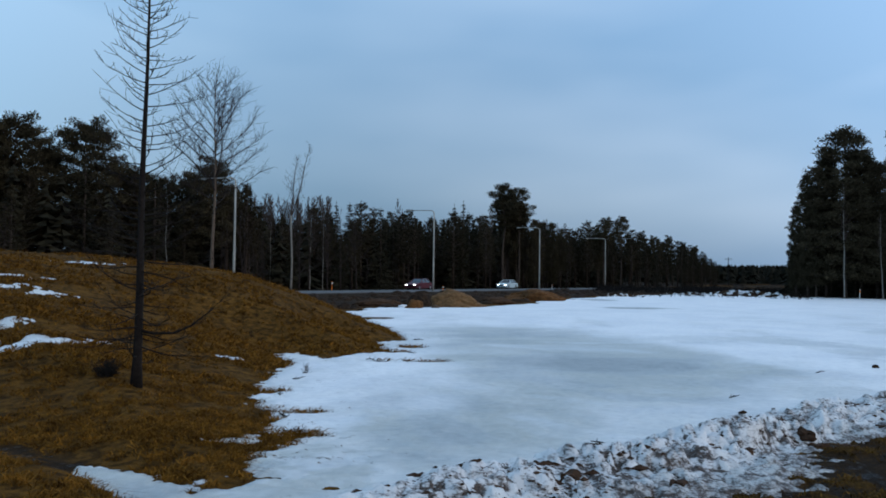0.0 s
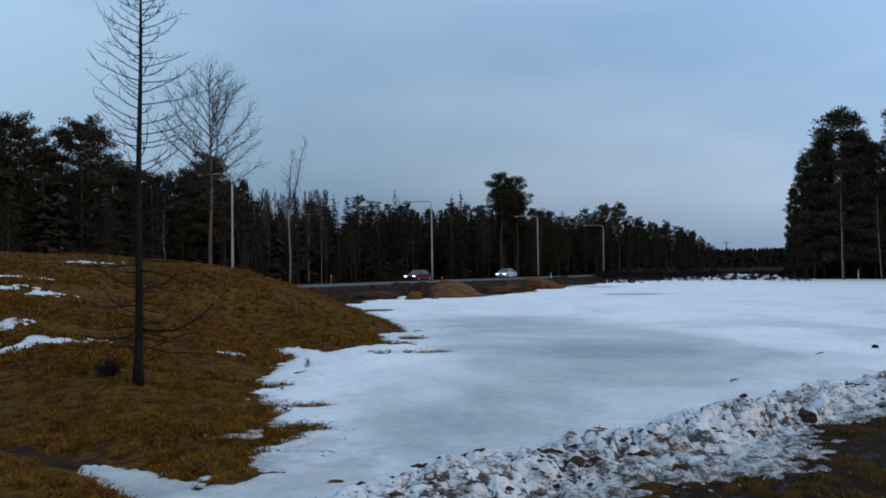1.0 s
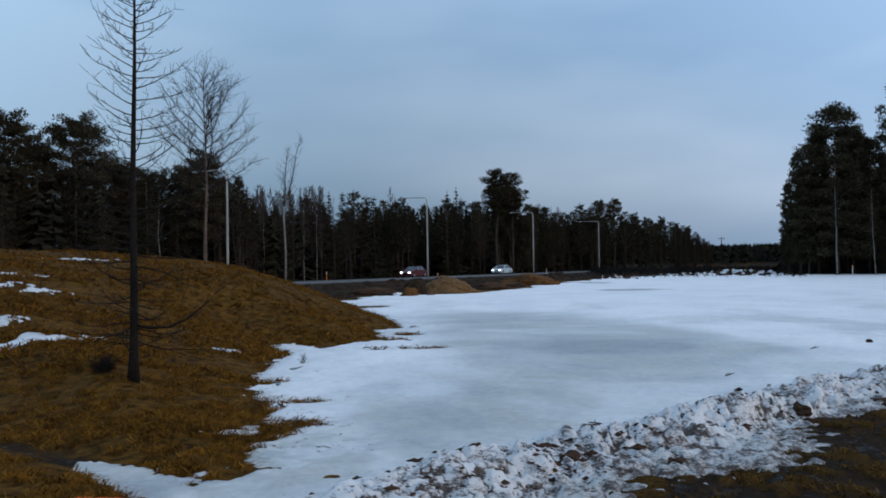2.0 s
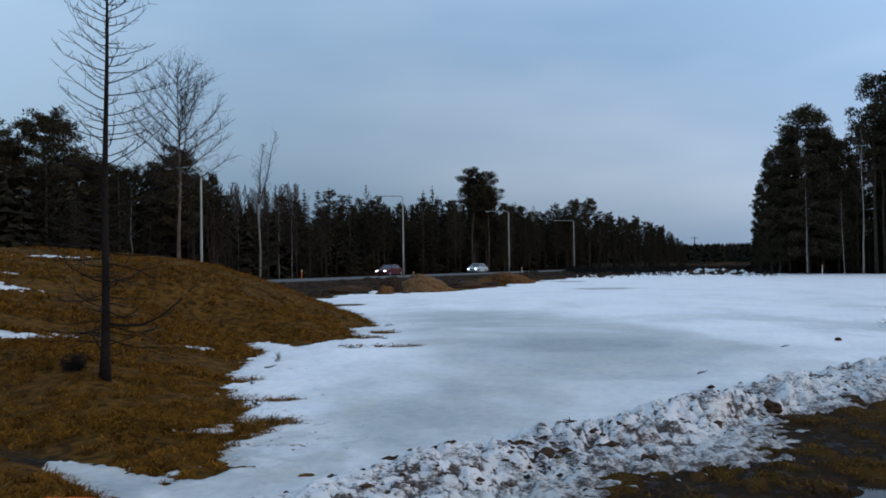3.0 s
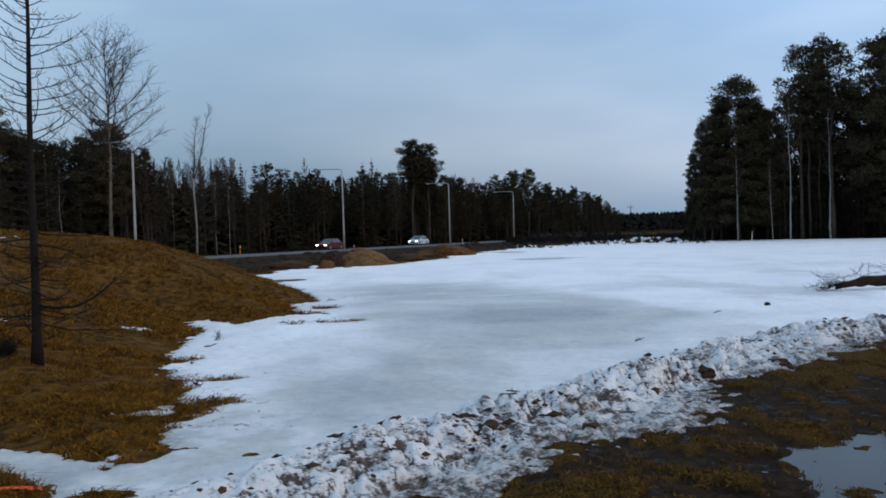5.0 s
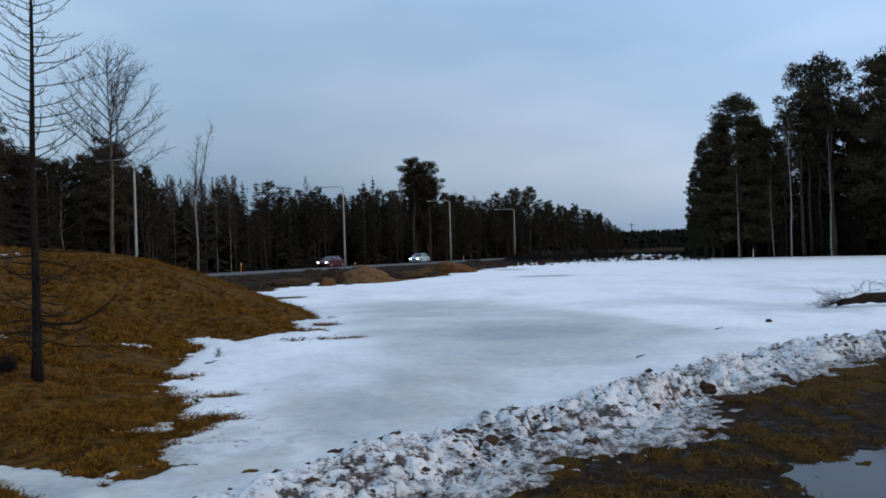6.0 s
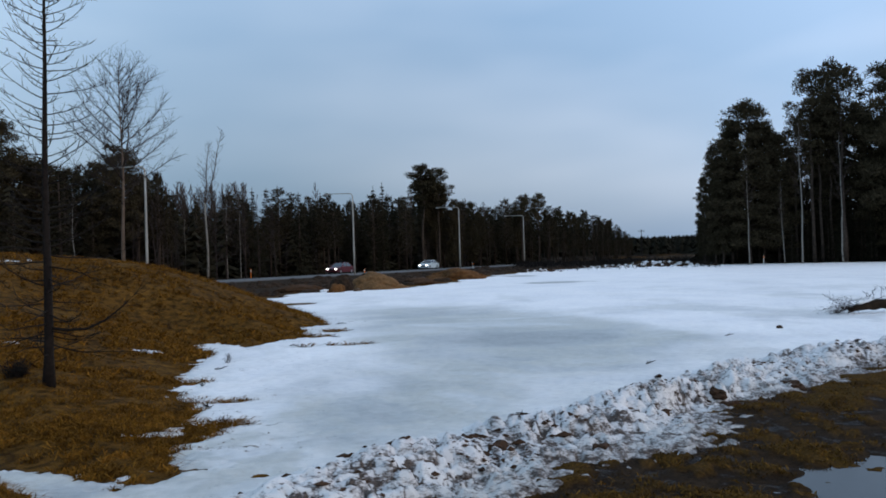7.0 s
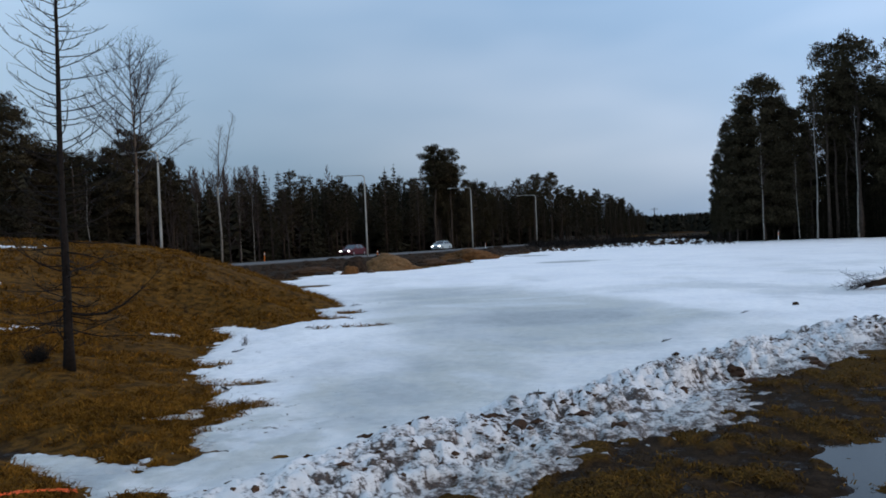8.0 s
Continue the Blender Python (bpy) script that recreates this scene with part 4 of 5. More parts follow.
# trees whose outlines stand out: variant, azimuth, distance, height, width
for kind, az, d, h, thin in (
        (1, -28.7, 92, 17.5, 0.95), (4, -31.8, 90, 18.4, 1.0), (1, -24.6, 94, 17.9, 0.98), (4, -26.9, 97, 15.6, 0.85), (4, -22.7, 96, 14.2, 0.85), (3, -20.8, 95, 12.8, 0.8), (4, -29.9, 97, 16.5, 0.9), (3, -21.7, 98, 11.8, 0.75), (1, -34.5, 92, 18.5, 1.0), (4, -37.5, 92, 18.0, 1.0),
        (4, -16.3, 92, 14.3, 1.12), (3, -18.2, 97, 12.6, 0.80), (3, -15.0, 99, 12.0, 0.75), (1, -19.5, 96, 12.8, 0.85), (4, -17.5, 99, 12.6, 0.85), (1, -21.4, 97, 13.2, 0.9),
        (0, 4.2, 148, 19.4, 1.38), (0, 5.35, 150, 18.9, 1.3), (5, 4.35, 150.5, 17.6, 1.3), (5, 5.2, 152, 16.9, 1.25), (4, 4.35, 151, 16.6, 0.74), (4, 5.35, 153, 15.8, 0.74), (3, 4.8, 154, 14.0, 0.85), (3, 6.5, 152, 13.0, 0.75), (3, 7.7, 160, 13.0, 0.75), (4, 8.3, 165, 11.4, 0.6),
        (5, 11.35, 190, 16.3, 1.3), (5, 12.55, 192, 16.4, 1.2), (4, 11.0, 196, 13.0, 0.7), (4, 13.9, 215, 14.0, 0.68), (1, 14.85, 220, 13.4, 0.66), (4, 15.8, 228, 13.6, 0.66), (1, 17.5, 250, 12.0, 0.56), (4, 13.2, 214, 12.6, 0.7), (1, 15.3, 236, 12.6, 0.6),
        (3, 26.8, 113, 20.9, 1.15), (3, 27.7, 115, 18.5, 1.0), (3, 25.7, 115, 18.0, 0.85), (3, 24.6, 114, 15.6, 0.62), (3, 23.9, 115, 11.8, 0.62), (3, 28.6, 116, 16.9, 0.95), (3, 25.1, 113, 14.0, 0.85),
        (0, 30.75, 114, 24.7, 0.98), (5, 32.55, 113, 24.9, 1.10), (2, 31.2, 115, 21.5, 1.0), (5, 29.7, 116, 19.2, 0.85), (1, 31.5, 119, 19.8, 0.85), (4, 33.3, 120, 20.0, 0.85), (2, 31.8, 116, 21.0, 0.9), (1, 34.3, 117, 18.6, 0.9), (1, 36.0, 111, 24.6, 0.95), (0, 37.4, 112, 25.0, 1.1), (4, 39.5, 110, 24.0, 0.9), (1, 36.9, 118, 20.5, 0.9), (3, 35.3, 116, 17.5, 1.0), (3, 38.0, 117, 18.0, 1.0), (3, 40.0, 118, 18.0, 1.0)):
    plant(PINES[kind], az, d, h * 1.035, 20, (az * 77) % 360, thin)
for kind, az, d, h, thin in (
        (1, -14.05, 96, 12.6, 0.95), (2, -19.8, 94, 12.4, 1.0), (1, -6.03, 122, 13.1, 1.35), (3, -5.15, 124, 12.4, 1.25), (2, -2.6, 127, 12.6, 1.35), (2, -3.3, 131, 11.8, 1.2), (0, 10.18, 188, 15.6, 1.3), (0, 7.0, 156, 13.0, 1.2), (1, -13.3, 101, 10.5, 1.0), (3, 9.0, 176, 11.0, 1.0), (2, 3.0, 140, 13.0, 0.9)):
    plant(YOUNG[kind], az, d, h * 1.04, 14, (az * 77) % 360, thin)
for kind, az, d, h, thin in ((2, -7.83, 118, 12.7, 1.1), (2, 0.68, 133, 14.2, 0.9), (2, 1.33, 134, 14.9, 0.95), (0, -1.0, 136, 12.4, 0.8), (2, 16.86, 240, 12.8, 0.8), (1, -4.2, 131, 11.6, 0.8)):
    plant(SPRUCES[kind], az, d, h * 1.03, 15, (az * 77) % 360, thin)

rng = random.Random(9)
SKYLINE = ((-44, -30, -20, -14, -11, -8, -2, 3, 8, 12, 16, 17.9, 19), (0.150, 0.145, 0.118, 0.104, 0.078, 0.084, 0.082, 0.082, 0.064, 0.060, 0.050, 0.036, 0.02))
# the forest behind the road, rank after rank; past the bend it stands on the near side too
ranks = [(s, 17 + rank * 6.5) for s in range(-125, 165, 6) for rank in range(4)] + [(s, -17 + rank * 6) for s in range(70, 190, 6) for rank in range(3)]
for s, q in ranks:
    x, y = road_point(s + rng.uniform(-2.5, 2.5), q + rng.uniform(-2.5, 2.5))
    az, d = math.degrees(math.atan2(x, y)), math.hypot(x, y)
    if not -44 < az < 19 or (q < 0 and az < 12.6):
        continue
    h = float(np.interp(az, *SKYLINE)) * rng.uniform(0.62, 1.10) * d + 2.0
    if rng.random() < (0.32 if az > -14 else 0.2):
        plant(rng.choice(SPRUCES), az, d, h, 15, rng.uniform(0, 360), rng.uniform(1.0, 1.5))
    else:
        plant(rng.choice(YOUNG), az, d, h, 14, rng.uniform(0, 360), rng.uniform(1.1, 1.65))
# trees farther back close the gaps at the bend
for i in range(26):
    az, d = 9.6 + i * 0.32 + rng.uniform(-0.15, 0.15), rng.uniform(235, 270)
    plant(rng.choice(YOUNG), az, d, float(np.interp(az, *SKYLINE)) * d * rng.uniform(0.72, 0.95) + 1.5, 14, rng.uniform(0, 360), rng.uniform(1.1, 1.5))
# the wood on the far right of the field
for i in range(100):
    az, d = rng.uniform(23.6, 43), rng.uniform(115, 148)
    if az < 25 and d > 128:
        continue
    h = float(np.interp(az, (23.5, 25, 27, 30, 40), (9, 12, 15, 18, 20))) * rng.uniform(0.55, 1.0)
    if rng.random() < 0.6:
        plant(rng.choice(SPRUCES), az, d, h, 15, rng.uniform(0, 360), rng.uniform(0.95, 1.3))
    else:
        plant(rng.choice(YOUNG), az, d, h, 14, rng.uniform(0, 360), rng.uniform(0.9, 1.2))
# low spruces close the wood's edge towards the field
for i in range(30):
    az = 23.55 + i * 0.62 + rng.uniform(-0.25, 0.25)
    plant(rng.choice(SPRUCES), az, rng.uniform(113.5, 118), rng.uniform(5.5, 9.5) * (0.8 if az < 24.2 else 1.0), 15, rng.uniform(0, 360), rng.uniform(1.0, 1.4))
# pale birch stems at the edges
for az, d, h, thin in ((26.75, 110, 14.5, 0.7), (28.95, 109, 10.5, 0.6), (30.0, 109.5, 18, 0.75), (-19.2, 76, 8.5, 0.7), (-8.7, 100, 10, 0.6), (-12.4, 104, 9, 0.6), (-9.6, 106, 11, 0.6), (32.4, 111, 16.5, 0.8)):
    plant(BIRCHES[int(abs(az)) % 3], az, d, h, 14, az * 50, thin)
for i in range(44):
    s = rng.uniform(-105, 60)
    x, y = road_point(s, rng.uniform(10, 16))
    az, d = math.degrees(math.atan2(x, y)), math.hypot(x, y)
    if -40 < az < 14 and (az > -17 or i % 2):
        plant(rng.choice(BUSHES), az, d, rng.uniform(6, 11.5) * (1 if az < -6 else 0.6), 9, rng.uniform(0, 360), rng.uniform(0.8, 1.3))
# leafless crowns that rise to the skyline between the conifers, thickest beside the slender birch
for i in range(52):
    az = rng.uniform(-13.8, -8.2) if i < 40 else rng.uniform(-4, 9)
    d = float(np.interp(az, (-14, -6, 0, 9), (98, 116, 128, 158))) + rng.uniform(20, 32)
    plant(rng.choice(HAZE), az, d, (0.094 if i < 40 else float(np.interp(az, *SKYLINE)) * 1.12) * d * rng.uniform(0.88, 1.04) + 2.0, 12, rng.uniform(0, 360), rng.uniform(0.9, 1.3))
for proto in PINES + YOUNG + SPRUCES + BIRCHES + BUSHES + HAZE:
    for o in (*proto.children, proto):
        bpy.data.objects.remove(o)

# the two leafless trees that stand clear of the wood
def aspen_tree():
    """A tall leafless aspen: rising limbs that end on a rounded outline, each with sprays of fine twigs."""
    rng = random.Random(43)
    height, middle, half_high, half_wide = 15.9, 10.9, 5.2, 4.0
    tree = thing("aspen_tree", "tall leafless aspen with a fine rounded crown", "tree")
    pts = [Vector((0.05 * math.sin(z * 0.6), 0.05 * math.sin(z * 0.45 + 1), z)) for z in np.linspace(0, height, 17).tolist()]
    g = Geo()
    g.tube(pts, [0.15 * (1 - 0.93 * (i / 16) ** 0.9) + (0.03 if i == 0 else 0) for i in range(17)], 8)
    part("trunk", g, M_ASPEN, tree, "", True)
    turn = 0.0
    for i in range(34):
        f = (i + rng.uniform(0.0, 0.6)) / 34
        z = 6.3 + 9.0 * f
        turn += 2.4 + rng.uniform(-0.4, 0.4)
        p = Vector((0.05 * math.sin(z * 0.6), 0.05 * math.sin(z * 0.45 + 1), z))
        d = Vector((math.cos(turn), math.sin(turn), 0.38 + 1.0 * f + rng.uniform(-0.15, 0.2))).normalized()
        limb, full = [p], rng.uniform(0.70, 0.96)
        while len(limb) < 16 and (len(limb) < 3 or math.hypot(math.hypot(p.x, p.y) / half_wide, (p.z - middle) / half_high) < full):
            d = (d + Vector((rng.gauss(0, 0.09), rng.gauss(0, 0.09), 0.03))).normalized()
            p = p + d * 0.42
            limb.append(p)
        g = Geo()
        n, r = len(limb), 0.014 + 0.0034 * len(limb) * (1 - 0.4 * f)
        g.tube(limb, [r * (1 - 0.82 * k / n) for k in range(n)], 4, False)
        for k in range(2, n):
            for _ in range(3):
                t = (limb[k] - limb[k - 1]).normalized() + Vector((rng.gauss(0, 0.6), rng.gauss(0, 0.6), rng.gauss(0.12, 0.4)))
                ln = rng.uniform(0.6, 1.5) * (1.1 - 0.4 * k / n)
                w = wandering(limb[k], t, ln, 3, rng, 0.13, 0.05)
                g.tube(w, (0.014, 0.012, 0.010, 0.007), 3, False)
                for q in (1, 2, 3):
                    t = (w[q] - w[q - 1]).normalized() + Vector((rng.gauss(0, 0.7), rng.gauss(0, 0.7), rng.gauss(0.1, 0.4)))
                    g.tube(wandering(w[q], t, ln * rng.uniform(0.25, 0.5), 2, rng, 0.15), (0.008, 0.007, 0.005), 3, False)
        part("limb", g, M_BRUSH, tree, "dark limb with fine bare twigs")
    return tree


x, y = at_polar(-16.3, 58)
aspen_tree().matrix_basis = pose(x, y, z_at(x, y) - 0.1, 0, 0, 160)


def forked_birch():
    """A slender pale birch whose stem divides into two dark leaders high up."""
    rng = random.Random(47)
    tree = thing("birch_tree", "slender leafless birch beyond the road", "tree")
    trunk, crown = Geo(), Geo()
    stem = [Vector((0.10 * math.sin(z * 0.5), 0, z)) for z in (0, 2, 4, 6, 8, 9.5)]
    trunk.tube(stem, (0.15, 0.135, 0.12, 0.11, 0.10, 0.09), 8)
    part("trunk", trunk, M_BIRCH, tree, "pale papery bark", True)
    for lead in ([(-0.10, 0, 9.4), (-0.15, 0.05, 11), (-0.45, 0.1, 13.2), (-0.55, 0.1, 15.0), (-0.5, 0.1, 16.4)], [(-0.05, 0, 9.4), (0.30, -0.1, 11.2), (0.55, -0.1, 13.4), (0.55, -0.1, 15.6), (0.85, -0.1, 18.2)]):
        lead = [Vector((p[0] + 0.15 * (p[2] - 9.4), p[1], p[2])) for p in lead]
        crown.tube(lead, (0.085, 0.07, 0.055, 0.038, 0.015), 5, False)
        for i in range(32):
            k = rng.uniform(0.2, 3.95)
            p = lead[int(k)].lerp(lead[int(k) + 1], k - int(k))
            a = rng.uniform(0, 6.28)
            ln = rng.uniform(0.9, 2.3) * (1.1 - 0.2 * k)
            w = wandering(p, (math.cos(a), math.sin(a), 0.8), ln, 4, rng, 0.10, 0.10)
            crown.tube(w, [0.022 * (1 - 0.2 * j) for j in range(5)], 3, False)
            for j in (1, 2, 3, 4):
                for _ in range(2):
                    crown.tube(wandering(w[j], (rng.gauss(0, 0.7), rng.gauss(0, 0.7), 0.7), ln * rng.uniform(0.2, 0.45), 2, rng, 0.12, 0.08), (0.010, 0.008, 0.005), 3, False)
    part("crown", crown, M_TWIG, tree, "dark leaders and fine bare twigs")
    return tree


x, y = at_polar(-10.95, 98)
forked_birch().matrix_basis = pose(x, y, z_at(x, y) - 0.1, 0, 0, 0)


def far_woods():
    """Distant forest: many small conifers in one mesh."""
    g, rng = Geo(), random.Random(77)
    for i in range(900):
        az = rng.uniform(9, 27)
        d = rng.uniform(330, 560)
        x, y = at_polar(az, d)
        h = (0.0150 + 0.0045 * rng.random()) * d + 1.6
        w = rng.uniform(1.4, 3.0)
        for k in range(7):
            z0, z1 = h * (0.08 + 0.12 * k), h * min(1.0, 0.34 + 0.12 * k)
            r = w * (1 - k / 7.0 * 0.75)
            for j in range(5):
                a = rng.uniform(0, 6.28)
                c, e = math.cos(a), math.sin(a)
                p = Vector((x, y, 0))
                g.tri(p + Vector((c * r - e * r * 0.6, e * r + c * r * 0.6, z0 - 0.7)), p + Vector((c * r + e * r * 0.6, e * r - c * r * 0.6, z0 - 0.7)), p + Vector((0, 0, z1 - 0.7)))
    return g


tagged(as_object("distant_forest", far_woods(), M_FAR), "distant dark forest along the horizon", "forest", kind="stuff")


def thicket():
    """Young spruce and bare stems that close the view between the trunks, in one mesh."""
    g, rng = Geo(), random.Random(55)
    spots = []
    for i in range(760):
        x, y = road_point(rng.uniform(-125, 160), rng.uniform(20, 62))
        spots.append((x, y))
    for i in range(150):
        spots.append(at_polar(rng.uniform(23.3, 44), rng.uniform(117, 150)))
    zs = ground_height(np.array([p[0] for p in spots]), np.array([p[1] for p in spots]))
    for (x, y), z0 in zip(spots, zs.tolist()):
        az = math.degrees(math.atan2(x, y))
        if not -45 < az < 45:
            continue
        h, w, p = rng.uniform(3.5, 7.5), rng.uniform(1.3, 2.3), Vector((x, y, z0 - 0.1))
        if 12.5 < az < 23.3:
            h, w = rng.uniform(0.6, 1.6), rng.uniform(0.6, 1.5)
        elif az < 19 and rng.random() < 0.55:
            h = (float(np.interp(az, *SKYLINE)) * math.hypot(x, y) + 1.6) * rng.uniform(0.6, 0.92)
            w *= 1.3
        layers = int(6 + h * 1.3)
        for k in range(layers):
            f = k / layers
            r = w * (1 - f) ** 0.8 + 0.15
            for j in range(7):
                a, reach = rng.uniform(0, 6.28), r * rng.uniform(0.6, 1.15)
                c, e = math.cos(a), math.sin(a)
                b0, half = h * (f + rng.uniform(0, 0.06)), 0.22 + 0.22 * r
                g.tri(p + Vector((-e * half * 0.4, c * half * 0.4, b0 + 0.35)), p + Vector((c * reach - e * half, e * reach + c * half, b0 - 0.25 * reach)), p + Vector((c * reach + e * half, e * reach - c * half, b0 - 0.3 * reach)))
    return g


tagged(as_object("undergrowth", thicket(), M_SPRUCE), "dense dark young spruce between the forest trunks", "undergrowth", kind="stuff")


# ---- beside the road ----
def street_lamp():
    """Steel pole with a rounded bend, a long level arm over the road and a flat lantern."""
    lamp = thing("street_lamp", "grey steel street lamp with a long arm over the road, unlit", "street lamp", "lamps along the road")
    g = Geo()
    g.tube([(0, 0, -0.3), (0, 0, 3.0), (0, 0, 6.5), (0, 0, 9.35)], (0.115, 0.105, 0.09, 0.072), 10)
    part("pole", g, M_STEEL, lamp, "", True)
    g = Geo()
    bend = [(0, 0, 9.3)] + [(0.45 - 0.45 * math.cos(a), 0, 9.35 + 0.4 * math.sin(a)) for a in (0.3, 0.8, 1.2, 1.57)] + [(1.6, 0, 9.80), (3.3, 0, 9.86)]
    g.tube(bend, (0.062, 0.06, 0.058, 0.055, 0.052, 0.047, 0.042), 8)
    part("arm", g, M_STEEL, lamp, "", True)
    bm = bmesh.new()
    bmesh.ops.create_cube(bm, size=1)
    bmesh.ops.scale(bm, vec=(0.72, 0.27, 0.13), verts=bm.verts)
    bmesh.ops.bevel(bm, geom=bm.edges[:], offset=0.045, segments=2, affect="EDGES")
    bmesh.ops.translate(bm, vec=(3.6, 0, 9.84), verts=bm.verts)
    part("lantern", bm, M_STEEL, lamp)
    bm = bmesh.new()
    bmesh.ops.create_cube(bm, size=1)
    bmesh.ops.scale(bm, vec=(0.42, 0.2, 0.03), verts=bm.verts)
    bmesh.ops.translate(bm, vec=(3.66, 0, 9.765), verts=bm.verts)
    part("lens", bm, M_WHITE, lamp, "milky lens, unlit")
    g = Geo()
    g.box((-0.07, -0.135, 0.7), (0.07, -0.10, 1.1))
    part("hatch", g, M_STEEL, lamp)
    return lamp


proto = street_lamp()
ROAD_TURN = math.degrees(math.atan2(ROAD_OUT[1], ROAD_OUT[0]))
for s in (-33.4, 33.4, 66.8):
    x, y = road_point(s, 0)
    copy_thing(proto, pose(x, y, float(road_level(s)) - 0.02, 0, 0, ROAD_TURN))
proto.matrix_basis = pose(*road_point(0, 0), float(road_level(0)) - 0.02, 0, 0, ROAD_TURN)


def sedan(name, label, paint, s, q):
    """A saloon car on the road, nose towards the near end, with its headlights lit."""
    car = thing(name, label, "car", "cars on the road")
    width = 0.86
    lower = [(-2.2, 0.30), (-2.24, 0.55), (-2.18, 0.78), (-1.95, 0.88), (-1.35, 0.92), (0.9, 0.93), (1.75, 0.80), (2.12, 0.70), (2.24, 0.50), (2.2, 0.28), (1.8, 0.20), (-1.8, 0.20)]
    bm = bmesh.new()
    rows = []
    for y, inset, lift in ((-width, 0.05, 0.02), (-width * 0.93, 0.0, 0.0), (width * 0.93, 0.0, 0.0), (width, 0.05, 0.02)):
        rows.append([bm.verts.new((px * (1 - inset * 0.3), y, max(0.2, pz - lift * (pz > 0.6)))) for px, pz in lower])
    for a, b in zip(rows, rows[1:]):
        for i in range(len(lower)):
            bm.faces.new((a[i], a[(i + 1) % len(lower)], b[(i + 1) % len(lower)], b[i]))
    bm.faces.new(rows[0][::-1])
    bm.faces.new(rows[-1])
    bmesh.ops.recalc_face_normals(bm, faces=bm.faces)
    part("body", bm, paint, car)
    cabin = [(-1.62, 0.90), (-1.05, 1.36), (-0.5, 1.43), (0.25, 1.41), (1.05, 0.91)]
    bm = bmesh.new()
    rows = [[bm.verts.new((px, sy * (0.80 - 0.36 * (pz - 0.9)), pz)) for px, pz in cabin] for sy in (-1, 1)]
    for i in range(len(cabin) - 1):
        bm.faces.new((rows[0][i], rows[0][i + 1], rows[1][i + 1], rows[1][i]))
    bm.faces.new(rows[0][::-1])
    bm.faces.new(rows[1])
    bmesh.ops.recalc_face_normals(bm, faces=bm.faces)
    part("windows", bm, M_GLASS, car, "dark tinted glass")
    bm = bmesh.new()
    bmesh.ops.create_cube(bm, size=1)
    bmesh.ops.scale(bm, vec=(1.32, 1.26, 0.05), verts=bm.verts)
    bmesh.ops.bevel(bm, geom=bm.edges[:], offset=0.02, segments=2, affect="EDGES")
    bmesh.ops.translate(bm, vec=(-0.40, 0, 1.43), verts=bm.verts)
    part("roof", bm, paint, car)
    for sy in (-1, 1):
        g = Geo()
        for a, b in (((-1.6, 0.9), (-1.02, 1.38)), ((0.25, 1.42), (1.05, 0.92)), ((-0.35, 0.92), (-0.35, 1.42))):
            g.tube([(a[0], sy * (0.815 - 0.36 * (a[1] - 0.9)), a[1]), (b[0], sy * (0.815 - 0.36 * (b[1] - 0.9)), b[1])], (0.035, 0.035), 4)
        part("pillars", g, paint, car)
        g = Geo()
        g.tube([(0.85, sy * 0.82, 1.0), (0.85, sy * 1.0, 1.02)], (0.06, 0.085), 6)
        part("mirror", g, paint, car)
        for wx in (-1.36, 1.36):
            wheel = Geo()
            wheel.tube([(wx, sy * 0.66, 0.31), (wx, sy * 0.70, 0.31), (wx, sy * 0.85, 0.31), (wx, sy * 0.88, 0.31)], (0.27, 0.31, 0.31, 0.27), 16)
            tyre = part("tyre", wheel, M_RUBBER, car)
            rim = Geo()
            rim.tube([(wx, sy * 0.80, 0.31), (wx, sy * 0.89, 0.31)], (0.20, 0.18), 10)
            part("rim", rim, M_RIM, tyre)
        bm = bmesh.new()
        bmesh.ops.create_uvsphere(bm, u_segments=10, v_segments=6, radius=1)
        bmesh.ops.scale(bm, vec=(0.07, 0.19, 0.10), verts=bm.verts)
        bmesh.ops.translate(bm, vec=(2.16, sy * 0.60, 0.62), verts=bm.verts)
        part("headlight", bm, M_BEAM, car, "headlight switched on")
    g = Geo()
    g.box((2.2, -0.35, 0.45), (2.25, 0.35, 0.62))
    part("grille", g, M_RUBBER, car)
    x, y = road_point(s, q)
    car.matrix_basis = pose(x, y, float(road_level(s)) + 0.065, 0, 0, math.degrees(math.atan2(-ROAD_DIR[1], -ROAD_DIR[0])))
    return car


sedan("car", "dark red saloon car with lit headlights on the road", M_RED_CAR, 5.6, 5.3)
sedan("car", "pale silver saloon car with lit headlights on the road", M_SILVER_CAR, 33.0, 5.3)


def marker_post(label, mat, az, d, h, category="marker post"):
    x, y = at_polar(az, d)
    post = thing("marker_post", label, category, at=(x, y, z_at(x, y) - 0.05))
    g = Geo()
    g.tube([(0, 0, 0), (0, 0, h * 0.6), (0.01, 0, h)], (0.045, 0.045, 0.04), 6)
    part("post", g, mat, post)
    g = Geo()
    g.tube([(0.01, 0, h * 0.72), (0.01, 0, h * 0.9)], (0.06, 0.06), 6)
    part("band", g, M_ORANGE if mat is M_WHITE else M_WHITE, post)
    return post


x, y = road_point(-8.6, 8.6)
marker_post("orange plastic marker post at the road verge", M_ORANGE, math.degrees(math.atan2(x, y)), math.hypot(x, y), 1.1)
x, y = road_point(0.8, -0.9)
marker_post("short orange marker post beside a street lamp", M_ORANGE, math.degrees(math.atan2(x, y)), math.hypot(x, y), 0.8)
x, y = road_point(36.5, -0.9)
marker_post("white marker post at the road verge", M_WHITE, math.degrees(math.atan2(x, y)), math.hypot(x, y), 1.0)
marker_post("thin pale stake at the edge of the wood", M_WHITE, 27.63, 108, 1.3, "stake")


